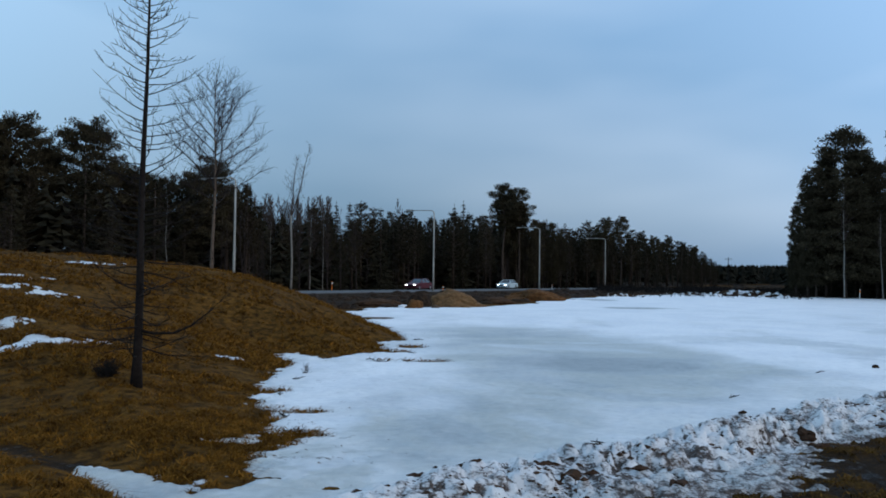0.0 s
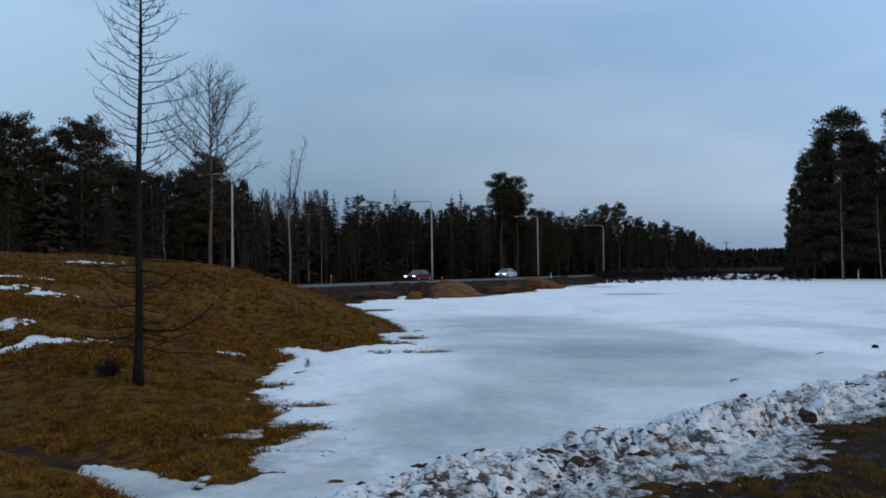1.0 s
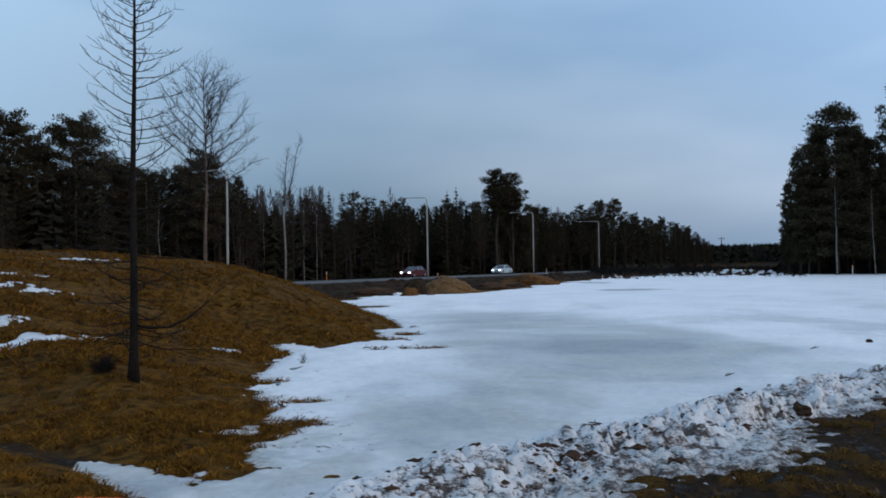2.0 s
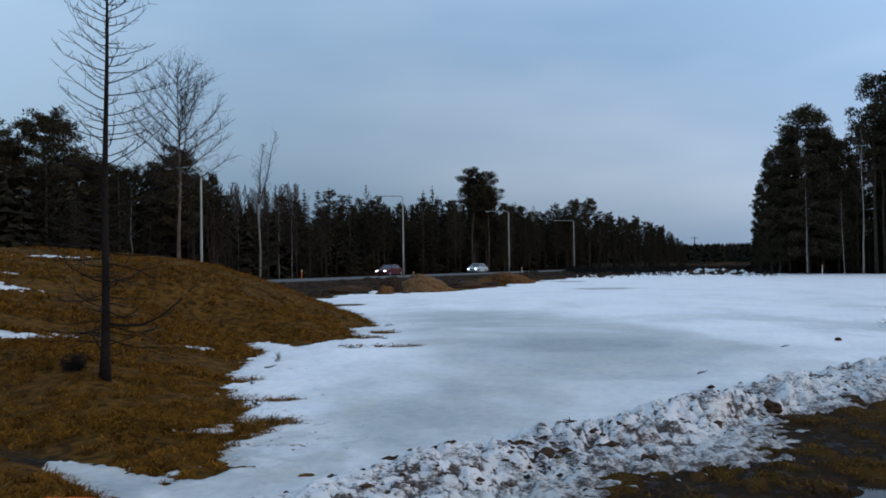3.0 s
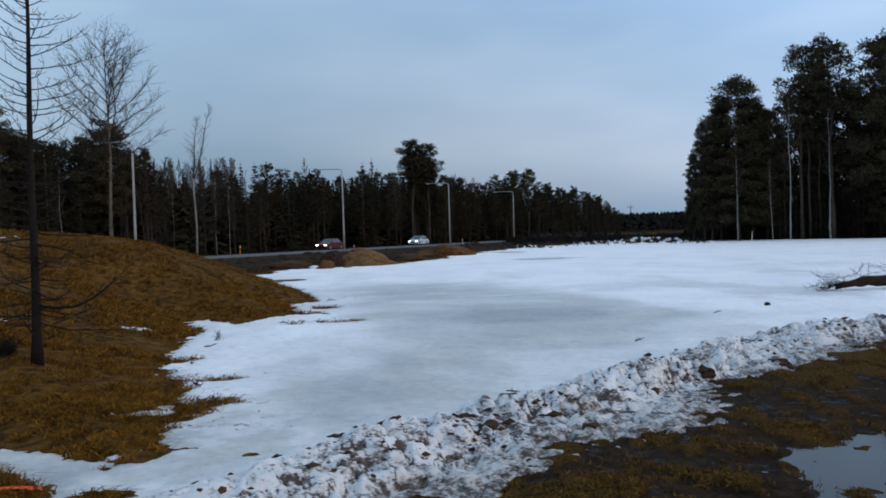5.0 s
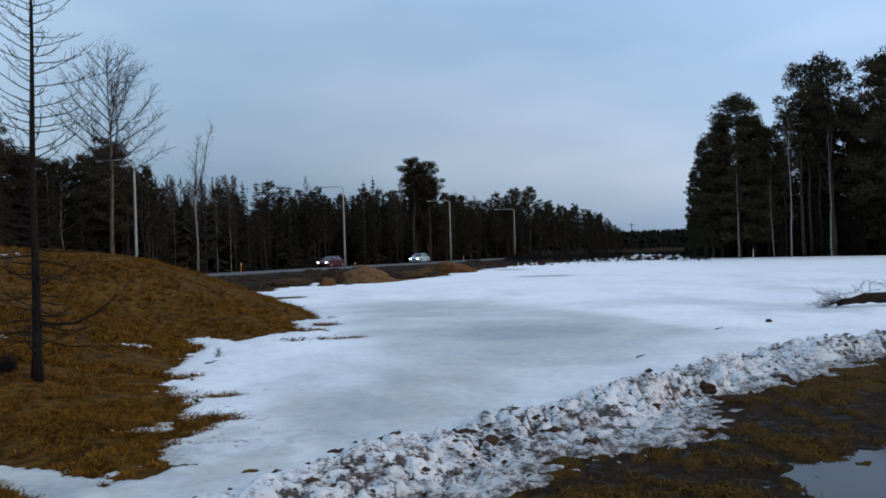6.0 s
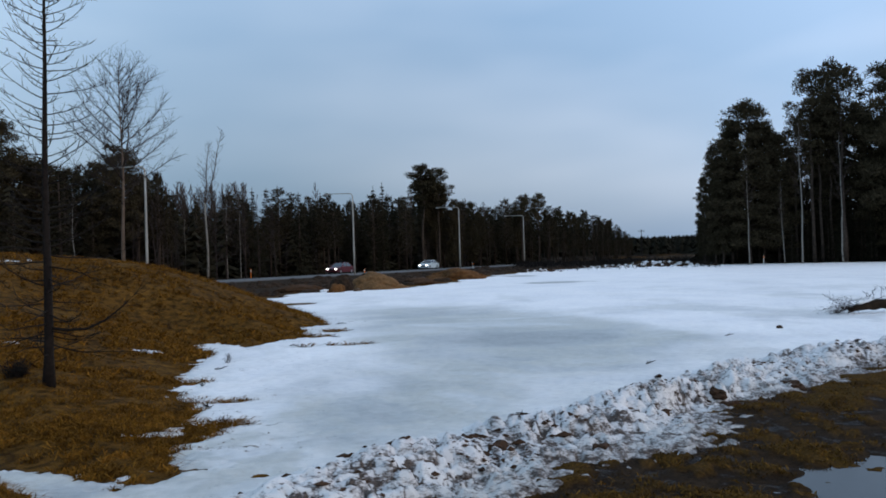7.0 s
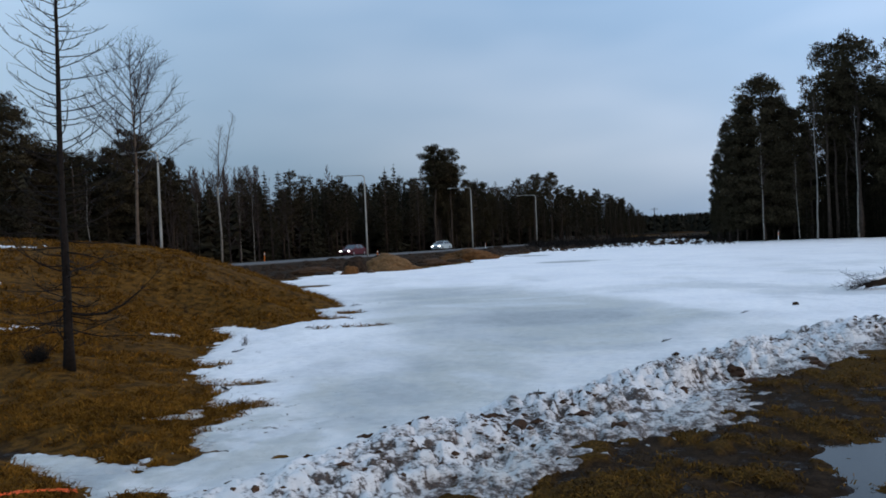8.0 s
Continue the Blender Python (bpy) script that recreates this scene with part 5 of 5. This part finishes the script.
def utility_pole():
    """A distant wooden pole with a crossarm, above the far woods."""
    x, y = at_polar(19.7, 300)
    pole = thing("utility_pole", "distant utility pole with a crossarm over the forest", "utility pole", at=(x, y, z_at(x, y) - 0.1), turn=-25)
    g = Geo()
    g.tube([(0, 0, 0), (0, 0, 10.3)], (0.17, 0.12), 6)
    part("post", g, M_DARK_BARK, pole)
    g = Geo()
    g.box((-1.2, -0.06, 9.55), (1.2, 0.06, 9.68))
    part("crossarm", g, M_DARK_BARK, pole)
    for k in (-1.05, 0, 1.05):
        g = Geo()
        g.tube([(k, 0, 9.7), (k, 0, 10.0)], (0.06, 0.04), 6)
        part("insulator", g, M_STONE, pole)
    return pole


utility_pole()


def mound(name, label, mat, az, d, size, seed, category="mound", rough=0.28, turn=0.0, detail=1.2, skew=0.0):
    """A heap on the ground: uneven, lumpy, sunk at the rim."""
    x, y = at_polar(az, d)
    bm = bmesh.new()
    bmesh.ops.create_icosphere(bm, subdivisions=5, radius=1)
    off = Vector((seed * 3.1, seed * 1.7, 0))
    for v in bm.verts:
        p = v.co.copy()
        k = 1 + rough * noise.fractal(p * detail + off, 1.0, 2.0, 4) + 0.07 * noise.noise(p * 7 + off) + 0.04 * noise.noise(p * 19 + off)
        v.co = Vector((p.x * size[0] * k, p.y * size[1] * k, max(-0.25, p.z) * size[2] * k * (1 - skew * p.x - 0.5 * skew)))
    ob = as_object(name, bm, mat, None, "", True)
    ob.matrix_basis = pose(x, y, z_at(x, y), 0, 0, -az + turn)
    return tagged(ob, label, category)


mound("straw_mound", "heap of earth covered with pale withered grass", M_STRAW, 1.05, 58.5, (1.95, 1.5, 1.32), 3, skew=0.38)
mound("earth_mound", "low heap of rust-brown earth beside the road", M_RUST, 6.6, 77, (2.7, 2.0, 1.0), 5)
mound("earth_mound", "low heap of dark earth at the field edge", M_SOIL, 3.9, 67, (1.6, 1.2, 0.55), 8)
mound("earth_mound", "dark earth lumps along the field edge", M_SOIL, -4.6, 59, (1.9, 1.0, 0.5), 9)
mound("earth_mound", "long heap of ploughed earth at the far edge of the field", M_BANK, 20.8, 117, (4.4, 3.0, 0.5), 23, rough=0.18)
mound("boulder", "brown boulder at the edge of the snow", M_RUST, -2.1, 55.3, (0.62, 0.5, 0.62), 6, "boulder", 0.25)
mound("boulder", "dark boulder at the foot of the straw heap", M_BANK, -1.75, 57.0, (0.85, 0.6, 1.15), 16, "boulder", 0.3)
mound("snow_lump", "lump of old snow between the boulders", M_SNOW, -2.9, 56.6, (0.55, 0.4, 0.22), 18, "snow lump", 0.3)
mound("boulder", "low dark stone at the edge of the snow", M_BANK, -3.9, 56.2, (0.7, 0.5, 0.30), 19, "boulder", 0.3)
mound("boulder", "small stone in the snow", M_STONE, -0.6, 55.8, (0.3, 0.25, 0.25), 7, "boulder", 0.2)
mound("stone", "small dark stone lying on the snow", M_CLOD, 28.46, 23.8, (0.09, 0.07, 0.14), 13, "stone", 0.3)


def fallen_tree():
    """A dark trunk lying bowed on the snow, with snow on its back and a tangle of bare branches."""
    rng = random.Random(15)
    tree = thing("fallen_tree", "dark fallen trunk with bare branches lying on the snow", "fallen tree", at=(*FALLEN, FIELD_Z + 0.02), turn=-4)
    n = 26
    spine = [Vector((i * 0.22, 0.10 * math.sin(i * 0.5), 0.14 + 0.13 * math.sin(min(1.0, i / 9) * math.pi * 0.62) - 0.10 * smoothstep(9, 16, i) + 0.05 * math.sin(i * 0.33))) for i in range(n)]
    g = Geo()
    g.tube(spine, [0.07 + 0.10 * min(1, i / 4) + rng.uniform(-0.015, 0.015) for i in range(n)], 12)
    for i, v in enumerate(g.v):
        g.v[i] = v + Vector((0, 0, 0.03)) * noise.noise(v * 5) + Vector((0.02, 0.02, 0.02)) * noise.noise(v * 17)
    part("trunk", g, M_BANK, tree, "dark wet bark", True)
    for i0, i1 in ((1, 5), (8, 12), (14, 24)):
        g = Geo()
        bits = [spine[i] + Vector((0, -0.02, 0.14 + rng.uniform(-0.02, 0.02))) for i in range(i0, i1)]
        g.tube(bits, [0.03] + [rng.uniform(0.04, 0.075) for _ in bits[2:]] + [0.03], 7)
        part("snow_cap", g, M_SNOW, tree, "thin line of old snow", True)

    def branch(p, way, length, r, wander, rise):
        g = Geo()
        w = wandering(p, way, length, 6, rng, wander, rise)
        g.tube(w, [r * (1 - 0.14 * k) for k in range(7)], 4, False)
        for k in range(2, 7):
            for _ in range(2):
                t = (w[k] - w[k - 1]).normalized() + Vector((rng.gauss(0, 0.6), rng.gauss(0, 0.6), rng.gauss(0.1, 0.4)))
                g.tube(wandering(w[k], t, length * rng.uniform(0.12, 0.35), 2, rng, 0.15), (0.005, 0.004, 0.002), 3, False)
        part("branch", g, M_DARK_BARK, tree)
    # the broken top fans out over the snow, and branches stand up along the trunk
    for _ in range(34):
        branch(spine[rng.randint(0, 2)] + Vector((0, rng.uniform(-0.15, 0.15), 0.05)), (-1.0, rng.uniform(-0.7, 0.7), rng.uniform(-0.12, 0.22)), rng.uniform(0.4, 1.1), 0.008, 0.10, -0.01)
    for _ in range(48):
        i = rng.randint(2, n - 1)
        branch(spine[i] + Vector((0, 0, 0.15)), (rng.uniform(-1.0, 0.6), rng.uniform(-0.5, 0.8), rng.uniform(0.15, 0.75)), rng.uniform(0.3, 0.7), 0.009, 0.18, -0.05)
    for _ in range(9):
        branch(spine[rng.randint(9, n - 1)] + Vector((0, 0.1, 0.15)), (rng.uniform(-1.2, -0.5), rng.uniform(0.2, 1.0), rng.uniform(0.5, 0.8)), rng.uniform(1.2, 2.0), 0.008, 0.06, -0.10)
    branch(spine[9] + Vector((0, 0, 0.15)), (-0.1, 0, 1), 0.42, 0.05, 0.05, 0)
    return tree


fallen_tree()


def shrub(name, label, az, d, h, count, seed, mat, spread=0.6):
    rng = random.Random(seed)
    x, y = at_polar(az, d)
    bush = thing(name, label, "shrub", at=(x, y, z_at(x, y) - 0.03))
    for i in range(count):
        g = Geo()
        a = rng.uniform(0, 6.28)
        w = wandering((rng.gauss(0, 0.05), rng.gauss(0, 0.05), 0), (math.cos(a) * spread, math.sin(a) * spread, 1), h * rng.uniform(0.5, 1.1), 4, rng, 0.16, 0.02)
        g.tube(w, (0.007, 0.006, 0.005, 0.004, 0.003), 3, False)
        for k in (1, 2, 3):
            for _ in range(2):
                g.tube(wandering(w[k], (rng.gauss(0, 1), rng.gauss(0, 1), 0.5), h * rng.uniform(0.15, 0.4), 2, rng, 0.15), (0.004, 0.003, 0.002), 3, False)
        part("stem", g, mat, bush)
    return bush


shrub("shrub", "small dense dark shrub beside the larch", -22.9, 15.3, 0.42, 70, 3, M_DARK_BARK, 0.9)
shrub("shrub", "few reddish bare stems at the edge of the snow", -9.8, 18.6, 0.4, 7, 4, M_TWIG, 0.4)


def debris():
    """Grit, clods and broken twigs strewn on the snow bank and the field, in one mesh."""
    rng = np.random.default_rng(12)
    n = 3400
    along = rng.uniform(0.0, 1.0, n) ** 0.8
    line = np.array(RIDGE[2:13])
    k = along * (len(line) - 1.001)
    i = k.astype(int)
    p = line[i] + (line[i + 1] - line[i]) * (k - i)[:, None]
    t = line[i + 1] - line[i]
    t = t / np.linalg.norm(t, axis=1)[:, None]
    off = rng.normal(-0.35, 0.5, n)
    x, y = p[:, 0] - t[:, 1] * off, p[:, 1] + t[:, 0] * off
    g, _, _ = ground_values(x, y)
    depth, ridge, lie = snow_depth(x, y, g)
    clump = fbm(x * 1.3, y * 1.3, 95) + 0.5 * fbm(x * 4, y * 4, 96)
    ok = (depth > 0.0) & (clump + rng.uniform(-0.22, 0.22, n) > 0.12)
    x, y, z = x[ok], y[ok], (g + depth)[ok]
    size = 0.005 + 0.022 * rng.random(len(x)) ** 5
    geo = Geo()
    for px, py, pz, r in zip(x.tolist(), y.tolist(), z.tolist(), size.tolist()):
        c = len(geo.v)
        s = rng.uniform(0.6, 1.5, 6).tolist()
        geo.v += [Vector((px + r * s[0] * 2.4, py, pz)), Vector((px, py + r * s[1] * 1.5, pz)), Vector((px - r * s[2] * 2.4, py, pz)), Vector((px, py - r * s[3] * 1.5, pz)),
                  Vector((px, py, pz + r * s[4])), Vector((px, py, pz - r))]
        geo.f += [(c, c + 1, c + 4), (c + 1, c + 2, c + 4), (c + 2, c + 3, c + 4), (c + 3, c, c + 4), (c + 1, c, c + 5), (c + 2, c + 1, c + 5), (c + 3, c + 2, c + 5), (c, c + 3, c + 5)]
    return geo


tagged(as_object("dirt_clods", debris(), M_CLOD), "brown frozen dirt clods strewn over the snow bank", "debris", kind="stuff")


def large_clod(az, d, size, seed):
    """A single big lump of frozen soil stuck in the snow bank."""
    x, y = at_polar(az, d)
    ax, ay = np.array([x]), np.array([y])
    g, _, _ = ground_values(ax, ay)
    depth, _, _ = snow_depth(ax, ay, g)
    bm = bmesh.new()
    bmesh.ops.create_icosphere(bm, subdivisions=3 if size > 0.06 else 2, radius=1)
    off = Vector((seed * 2.3, seed, 0))
    for v in bm.verts:
        p = v.co.copy()
        k = 1 + 0.48 * noise.fractal(p * 1.7 + off, 0.9, 2.0, 4)
        v.co = Vector((p.x * size * 1.15 * k, p.y * size * 0.8 * k, p.z * size * 0.6 * k))
    ob = as_object("dirt_clod", bm, M_CLOD, None, "", False)
    ob.matrix_basis = pose(x, y, float(g[0] + max(depth[0], 0)) - size * 0.18, 0, 0, seed * 40)
    return tagged(ob, "big brown lump of frozen soil in the snow bank", "clod", "soil lumps in the snow bank")


for i, (az, d, size) in enumerate(((9.25, 6.6, 0.10), (16.55, 6.7, 0.10), (24.4, 9.5, 0.11), (25.3, 9.1, 0.10), (18.9, 7.9, 0.08), (27.0, 9.3, 0.10), (29.2, 10.2, 0.15), (-11.0, 6.9, 0.06), (4.0, 5.9, 0.05), (30.4, 9.9, 0.08), (21.0, 8.2, 0.06))):
    large_clod(az, d, size, i + 1)
rng = random.Random(52)
for i in range(46):
    k = rng.uniform(3.2, 11.5)
    (ax, ay), (bx, by) = RIDGE[int(k)], RIDGE[int(k) + 1]
    f, off = k - int(k), rng.gauss(-0.30, 0.33)
    ln = math.hypot(bx - ax, by - ay)
    px, py = ax + (bx - ax) * f - (by - ay) / ln * off, ay + (by - ay) * f + (bx - ax) / ln * off
    large_clod(math.degrees(math.atan2(px, py)), math.hypot(px, py), rng.uniform(0.018, 0.044) * (1 if math.hypot(px, py) < 8 else 1.25), i + 20)


def stick(az, d, length, seed):
    rng = random.Random(seed)
    x, y = at_polar(az, d)
    g = Geo()
    w = wandering((-length / 2, 0, 0.0), (1, rng.uniform(-0.3, 0.3), 0.02), length, 5, rng, 0.12)
    g.tube(w, (0.012, 0.014, 0.012, 0.010, 0.008, 0.005), 5)
    for k in (1, 2, 3):
        g.tube(wandering(w[k], (rng.gauss(0.5, 0.5), rng.gauss(0, 0.6), 0.5), length * 0.25, 2, rng, 0.1), (0.007, 0.006, 0.004), 4)
    ob = as_object("stick", g, M_DARK_BARK)
    ob.matrix_basis = pose(x, y, FIELD_Z + 0.065, 0, 0, rng.uniform(-40, 40))
    return tagged(ob, "broken dark twig lying on the snow", "stick", "twigs on the snow")


for i, (az, d, length) in enumerate(((20.1, 16.2, 0.2), (25.3, 21.5, 0.25), (-11.2, 15.3, 0.3), (-11.0, 13.1, 0.3), (-5.0, 21.5, 0.4), (-2.1, 23.3, 0.4), (-10.2, 17.5, 0.3), (-1.8, 28.0, 0.4), (11.0, 11.2, 0.2))):
    stick(az, d, length, i + 70)


def rubble():
    """Ploughed heaps of snow, soil and roots along the far side of the field."""
    rng = random.Random(31)
    snow, soil = Geo(), Geo()
    for i in range(1000):
        az = rng.uniform(11.5, 25.5) if i < 500 else rng.uniform(16.5, 23.5)
        x, y = at_polar(az, rng.uniform(112, 120) if i >= 500 else rng.uniform(108, 128) if az > 15 else rng.uniform(96, 112))
        if polygon_distance(np.array([x]), np.array([y]), FIELD)[0] < -14:
            continue
        g = soil if rng.random() < 0.5 else snow
        z, r = z_at(x, y) + 0.5 * math.sqrt(max(0.0, 1 - ((az - 20.8) / 2.2) ** 2 - ((math.hypot(x, y) - 117) / 3.0) ** 2)), (0.06 + 0.26 * rng.random() ** 2) * (1.2 if 17 < az < 23.5 else 0.8)
        c = len(g.v)
        ring = [Vector((x + r * 1.4 * rng.uniform(0.7, 1.3) * math.cos(a), y + r * rng.uniform(0.7, 1.3) * math.sin(a), z - 0.1)) for a in (0, 1.05, 2.1, 3.14, 4.2, 5.2)]
        mid = [v.lerp(Vector((x, y, z)), 0.4) + Vector((rng.gauss(0, 0.1), 0, r * rng.uniform(0.5, 1.0))) for v in ring]
        g.v += ring + mid + [Vector((x, y, z + r * rng.uniform(0.8, 1.2)))]
        for k in range(6):
            j = (k + 1) % 6
            g.f += [(c + k, c + j, c + 6 + j, c + 6 + k), (c + 6 + k, c + 6 + j, c + 12)]
    tw = Geo()
    for i in range(900):
        x, y = at_polar(rng.uniform(11, 24), rng.uniform(124, 150))
        z = z_at(x, y) - 0.05
        for _ in range(5):
            tw.tube(wandering((x + rng.gauss(0, 0.3), y + rng.gauss(0, 0.3), z), (rng.gauss(0, 0.6), rng.gauss(0, 0.6), 1), rng.uniform(0.4, 1.5), 2, rng, 0.25), (0.05, 0.04, 0.02), 3, False)
    for i in range(760):
        az = rng.uniform(10.5, 42)
        x, y = at_polar(az, rng.uniform(100, 125) if az < 25 else rng.uniform(114, 126))
        tw.tube(wandering((x, y, z_at(x, y) - 0.05), (rng.gauss(0, 0.7), rng.gauss(0, 0.5), 0.8), rng.uniform(0.5, 1.8), 3, rng, 0.2), (0.03, 0.025, 0.02, 0.012), 3, False)
    return snow, soil, tw


def bank_lumps():
    """Clods and stones tipped along the foot of the road bank, in one mesh."""
    g, rng = Geo(), random.Random(38)
    for i in range(520):
        x, y = road_point(rng.uniform(-52, 40), rng.uniform(-19, -1.5))
        if polygon_distance(np.array([x]), np.array([y]), FIELD)[0] > 0.5 or polygon_distance(np.array([x]), np.array([y]), HILL)[0] > 0:
            continue
        z, r = z_at(x, y), rng.uniform(0.12, 0.5)
        c = len(g.v)
        ring = [Vector((x + r * 1.5 * rng.uniform(0.6, 1.4) * math.cos(a), y + r * rng.uniform(0.6, 1.4) * math.sin(a), z - 0.08)) for a in (0, 0.9, 1.8, 2.7, 3.6, 4.5, 5.4)]
        mid = [v.lerp(Vector((x, y, z)), 0.4) + Vector((rng.gauss(0, 0.06), 0, r * rng.uniform(0.35, 0.8))) for v in ring]
        g.v += ring + mid + [Vector((x, y, z + r * rng.uniform(0.6, 0.95)))]
        for k in range(7):
            j = (k + 1) % 7
            g.f += [(c + k, c + j, c + 7 + j, c + 7 + k), (c + 7 + k, c + 7 + j, c + 14)]
    return g


tagged(as_object("soil_lumps", bank_lumps(), M_BANK, None, "", True), "dark lumps of soil along the road bank", "soil", kind="stuff")
for name, geo, mat, label in zip(("snow_heaps", "soil_heaps", "scrub"), rubble(), (M_SNOW, M_SOIL, M_DARK_BARK), ("rough heaps of ploughed snow", "dark heaps of soil and roots", "low bare scrub along the field edge")):
    tagged(as_object(name, geo, mat), label, "rubble", kind="stuff")


# ---- near ground ----
def blades(x, y, z, per, low, high, wide, seed, droop):
    """Tufts of dead grass at the given places: several bent blades each, in one mesh."""
    rng = np.random.default_rng(seed)
    n = len(x) * per
    bx, by, bz = (np.repeat(v, per) for v in (x, y, z))
    a, b = rng.uniform(0, 6.283, n), rng.uniform(0, 6.283, n)
    h = rng.uniform(low, high, n) * np.repeat(rng.uniform(0.6, 1.3, len(x)), per)
    lean = rng.uniform(0.2, droop, n)
    bx, by = bx + rng.normal(0, 0.035, n), by + rng.normal(0, 0.035, n)
    w = wide * rng.uniform(0.6, 1.4, n)
    root = np.stack([bx, by, bz - 0.015], 1)
    side = np.stack([np.cos(b) * w, np.sin(b) * w, 0 * w], 1)
    mid = root + np.stack([np.cos(a) * h * lean * 0.4, np.sin(a) * h * lean * 0.4, h * 0.75], 1)
    tip = root + np.stack([np.cos(a) * h * lean * 1.1, np.sin(a) * h * lean * 1.1, h * np.clip(1.1 - 0.35 * lean, 0.35, 1)], 1)
    co = np.stack([root - side, root + side, mid + side * 0.7, mid - side * 0.7, tip], 1).reshape(-1, 3)
    k = 5 * np.arange(n)
    quads = np.stack([k, k + 1, k + 2, k + 3], 1).tolist()
    tris = np.stack([k + 3, k + 2, k + 4], 1).tolist()
    me = bpy.data.meshes.new("grass")
    me.from_pydata(co, [], quads + tris)
    return me


def on_bare_ground(x, y):
    g, values, _ = ground_values(x, y)
    depth, ridge, lie = snow_depth(x, y, g)
    depth = np.maximum(depth, patch_depth(x, y, g))
    return g, values, depth, ridge


rng = np.random.default_rng(5)
az, d = np.radians(rng.uniform(-40, 2, 60000)), 7.0 * (36 / 7.0) ** rng.random(60000)
x, y = d * np.sin(az), d * np.cos(az)
z, values, depth, ridge = on_bare_ground(x, y)
tuft = fbm(x * 0.9, y * 0.9, 101) + 0.7 * fbm(x * 3.2, y * 3.2, 102) + rng.uniform(-0.25, 0.25, len(x))
ok = (depth < np.where(y < 10, -0.008, 0.016)) & (values["mud"] < 0.5) & (ridge > 0.3) & (tuft > 0.0)
x, y, z = x[ok], y[ok], z[ok]
big = np.hypot(x, y) > 16
tagged(as_object("dead_grass", blades(x[~big], y[~big], z[~big], 6, 0.04, 0.10, 0.007, 1, 4.2), M_BLADE), "flattened brown dead grass on the slope", "grass", kind="stuff")
tagged(as_object("dead_grass", blades(x[big], y[big], z[big], 5, 0.05, 0.13, 0.013, 2, 4.2), M_BLADE), "flattened brown dead grass on the hill", "grass", kind="stuff")
# wisps of grass and litter lying on the thin snow by the shore
az, d = np.radians(rng.uniform(-40, 4, 30000)), 7.0 * (34 / 7.0) ** rng.random(30000)
x, y = d * np.sin(az), d * np.cos(az)
z, values, depth, ridge = on_bare_ground(x, y)
shore = -polygon_distance(x, y, HILL)
ok = (depth > 0.016) & (ridge > 0.2) & (y > 9.6) & (shore > -0.6) & (rng.random(len(x)) < 0.6 * np.exp(-np.maximum(shore, 0) / 0.6)) & (fbm(x * 2.4, y * 2.4, 107) + rng.uniform(-0.15, 0.15, len(x)) > 0.12)
tagged(as_object("grass_litter", blades(x[ok], y[ok], z[ok] + depth[ok], 8, 0.006, 0.022, 0.016, 4, 6.0), M_MOSS), "wisps of dead grass lying on thin snow", "grass", kind="stuff")
az, d = np.radians(rng.uniform(5, 46, 26000)), 4.0 * (15 / 4.0) ** rng.random(26000)
x, y = d * np.sin(az), d * np.cos(az)
z, values, depth, ridge = on_bare_ground(x, y)
ok = (depth < 0.005) & (values["mud"] + rng.uniform(-0.5, 0.3, len(x)) < 0.55) & (ridge < -0.5) & (z > -0.066) & (fbm(x * 1.6, y * 1.6, 105) + 0.6 * fbm(x * 6, y * 6, 106) + rng.uniform(-0.2, 0.2, len(x)) > 0.0)
tagged(as_object("mossy_grass", blades(x[ok], y[ok], z[ok], 7, 0.015, 0.042, 0.006, 3, 3.4), M_MOSS), "short olive-brown mossy grass on wet soil", "grass", kind="stuff")


def puddle():
    bm = bmesh.new()
    vs = []
    for i in range(72):
        a = 2 * math.pi * i / 72
        r = 1 + 0.12 * math.sin(3 * a + 1) + 0.06 * math.sin(7 * a)
        px = 4.3 + 2.0 * r * math.cos(a)
        vs.append(bm.verts.new((px, 5.5 + 0.35 * (px - 4.3) + 1.2 * r * math.sin(a), -0.081)))
    bm.faces.new(vs)
    return bm


tagged(as_object("puddle", puddle(), M_WATER), "shallow puddle of melt water on the mud", "puddle", kind="structure")


def paint_line():
    """Sprayed marking across the grass, broken where the blades stand up."""
    rng = random.Random(6)
    g = Geo()
    xs = np.linspace(-4.9, -2.95, 120)
    ys = np.interp(xs, (-4.9, -3.65, -3.3, -3.06, -2.95), (6.5, 7.21, 7.40, 7.59, 7.66)) + np.array([rng.gauss(0, 0.005) for _ in xs])
    zs = ground_height(xs, ys)
    for i in range(len(xs)):
        w = 0.05 * rng.uniform(0.5, 1.3)
        for k in (-1, 0, 1):
            g.v.append(Vector((float(xs[i]) - 0.5 * k * w, float(ys[i]) + k * w, float(zs[i]) + 0.035 + (0.012 if k == 0 else 0) + rng.gauss(0, 0.003))))
    for i in range(len(xs) - 1):
        if i in (76, 77, 78, 48):
            continue
        a = 3 * i
        g.f += [(a, a + 3, a + 4, a + 1), (a + 1, a + 4, a + 5, a + 2)]
    return g


tagged(as_object("paint_mark", paint_line(), M_PAINT), "bright orange marking line sprayed on the grass", "marking")
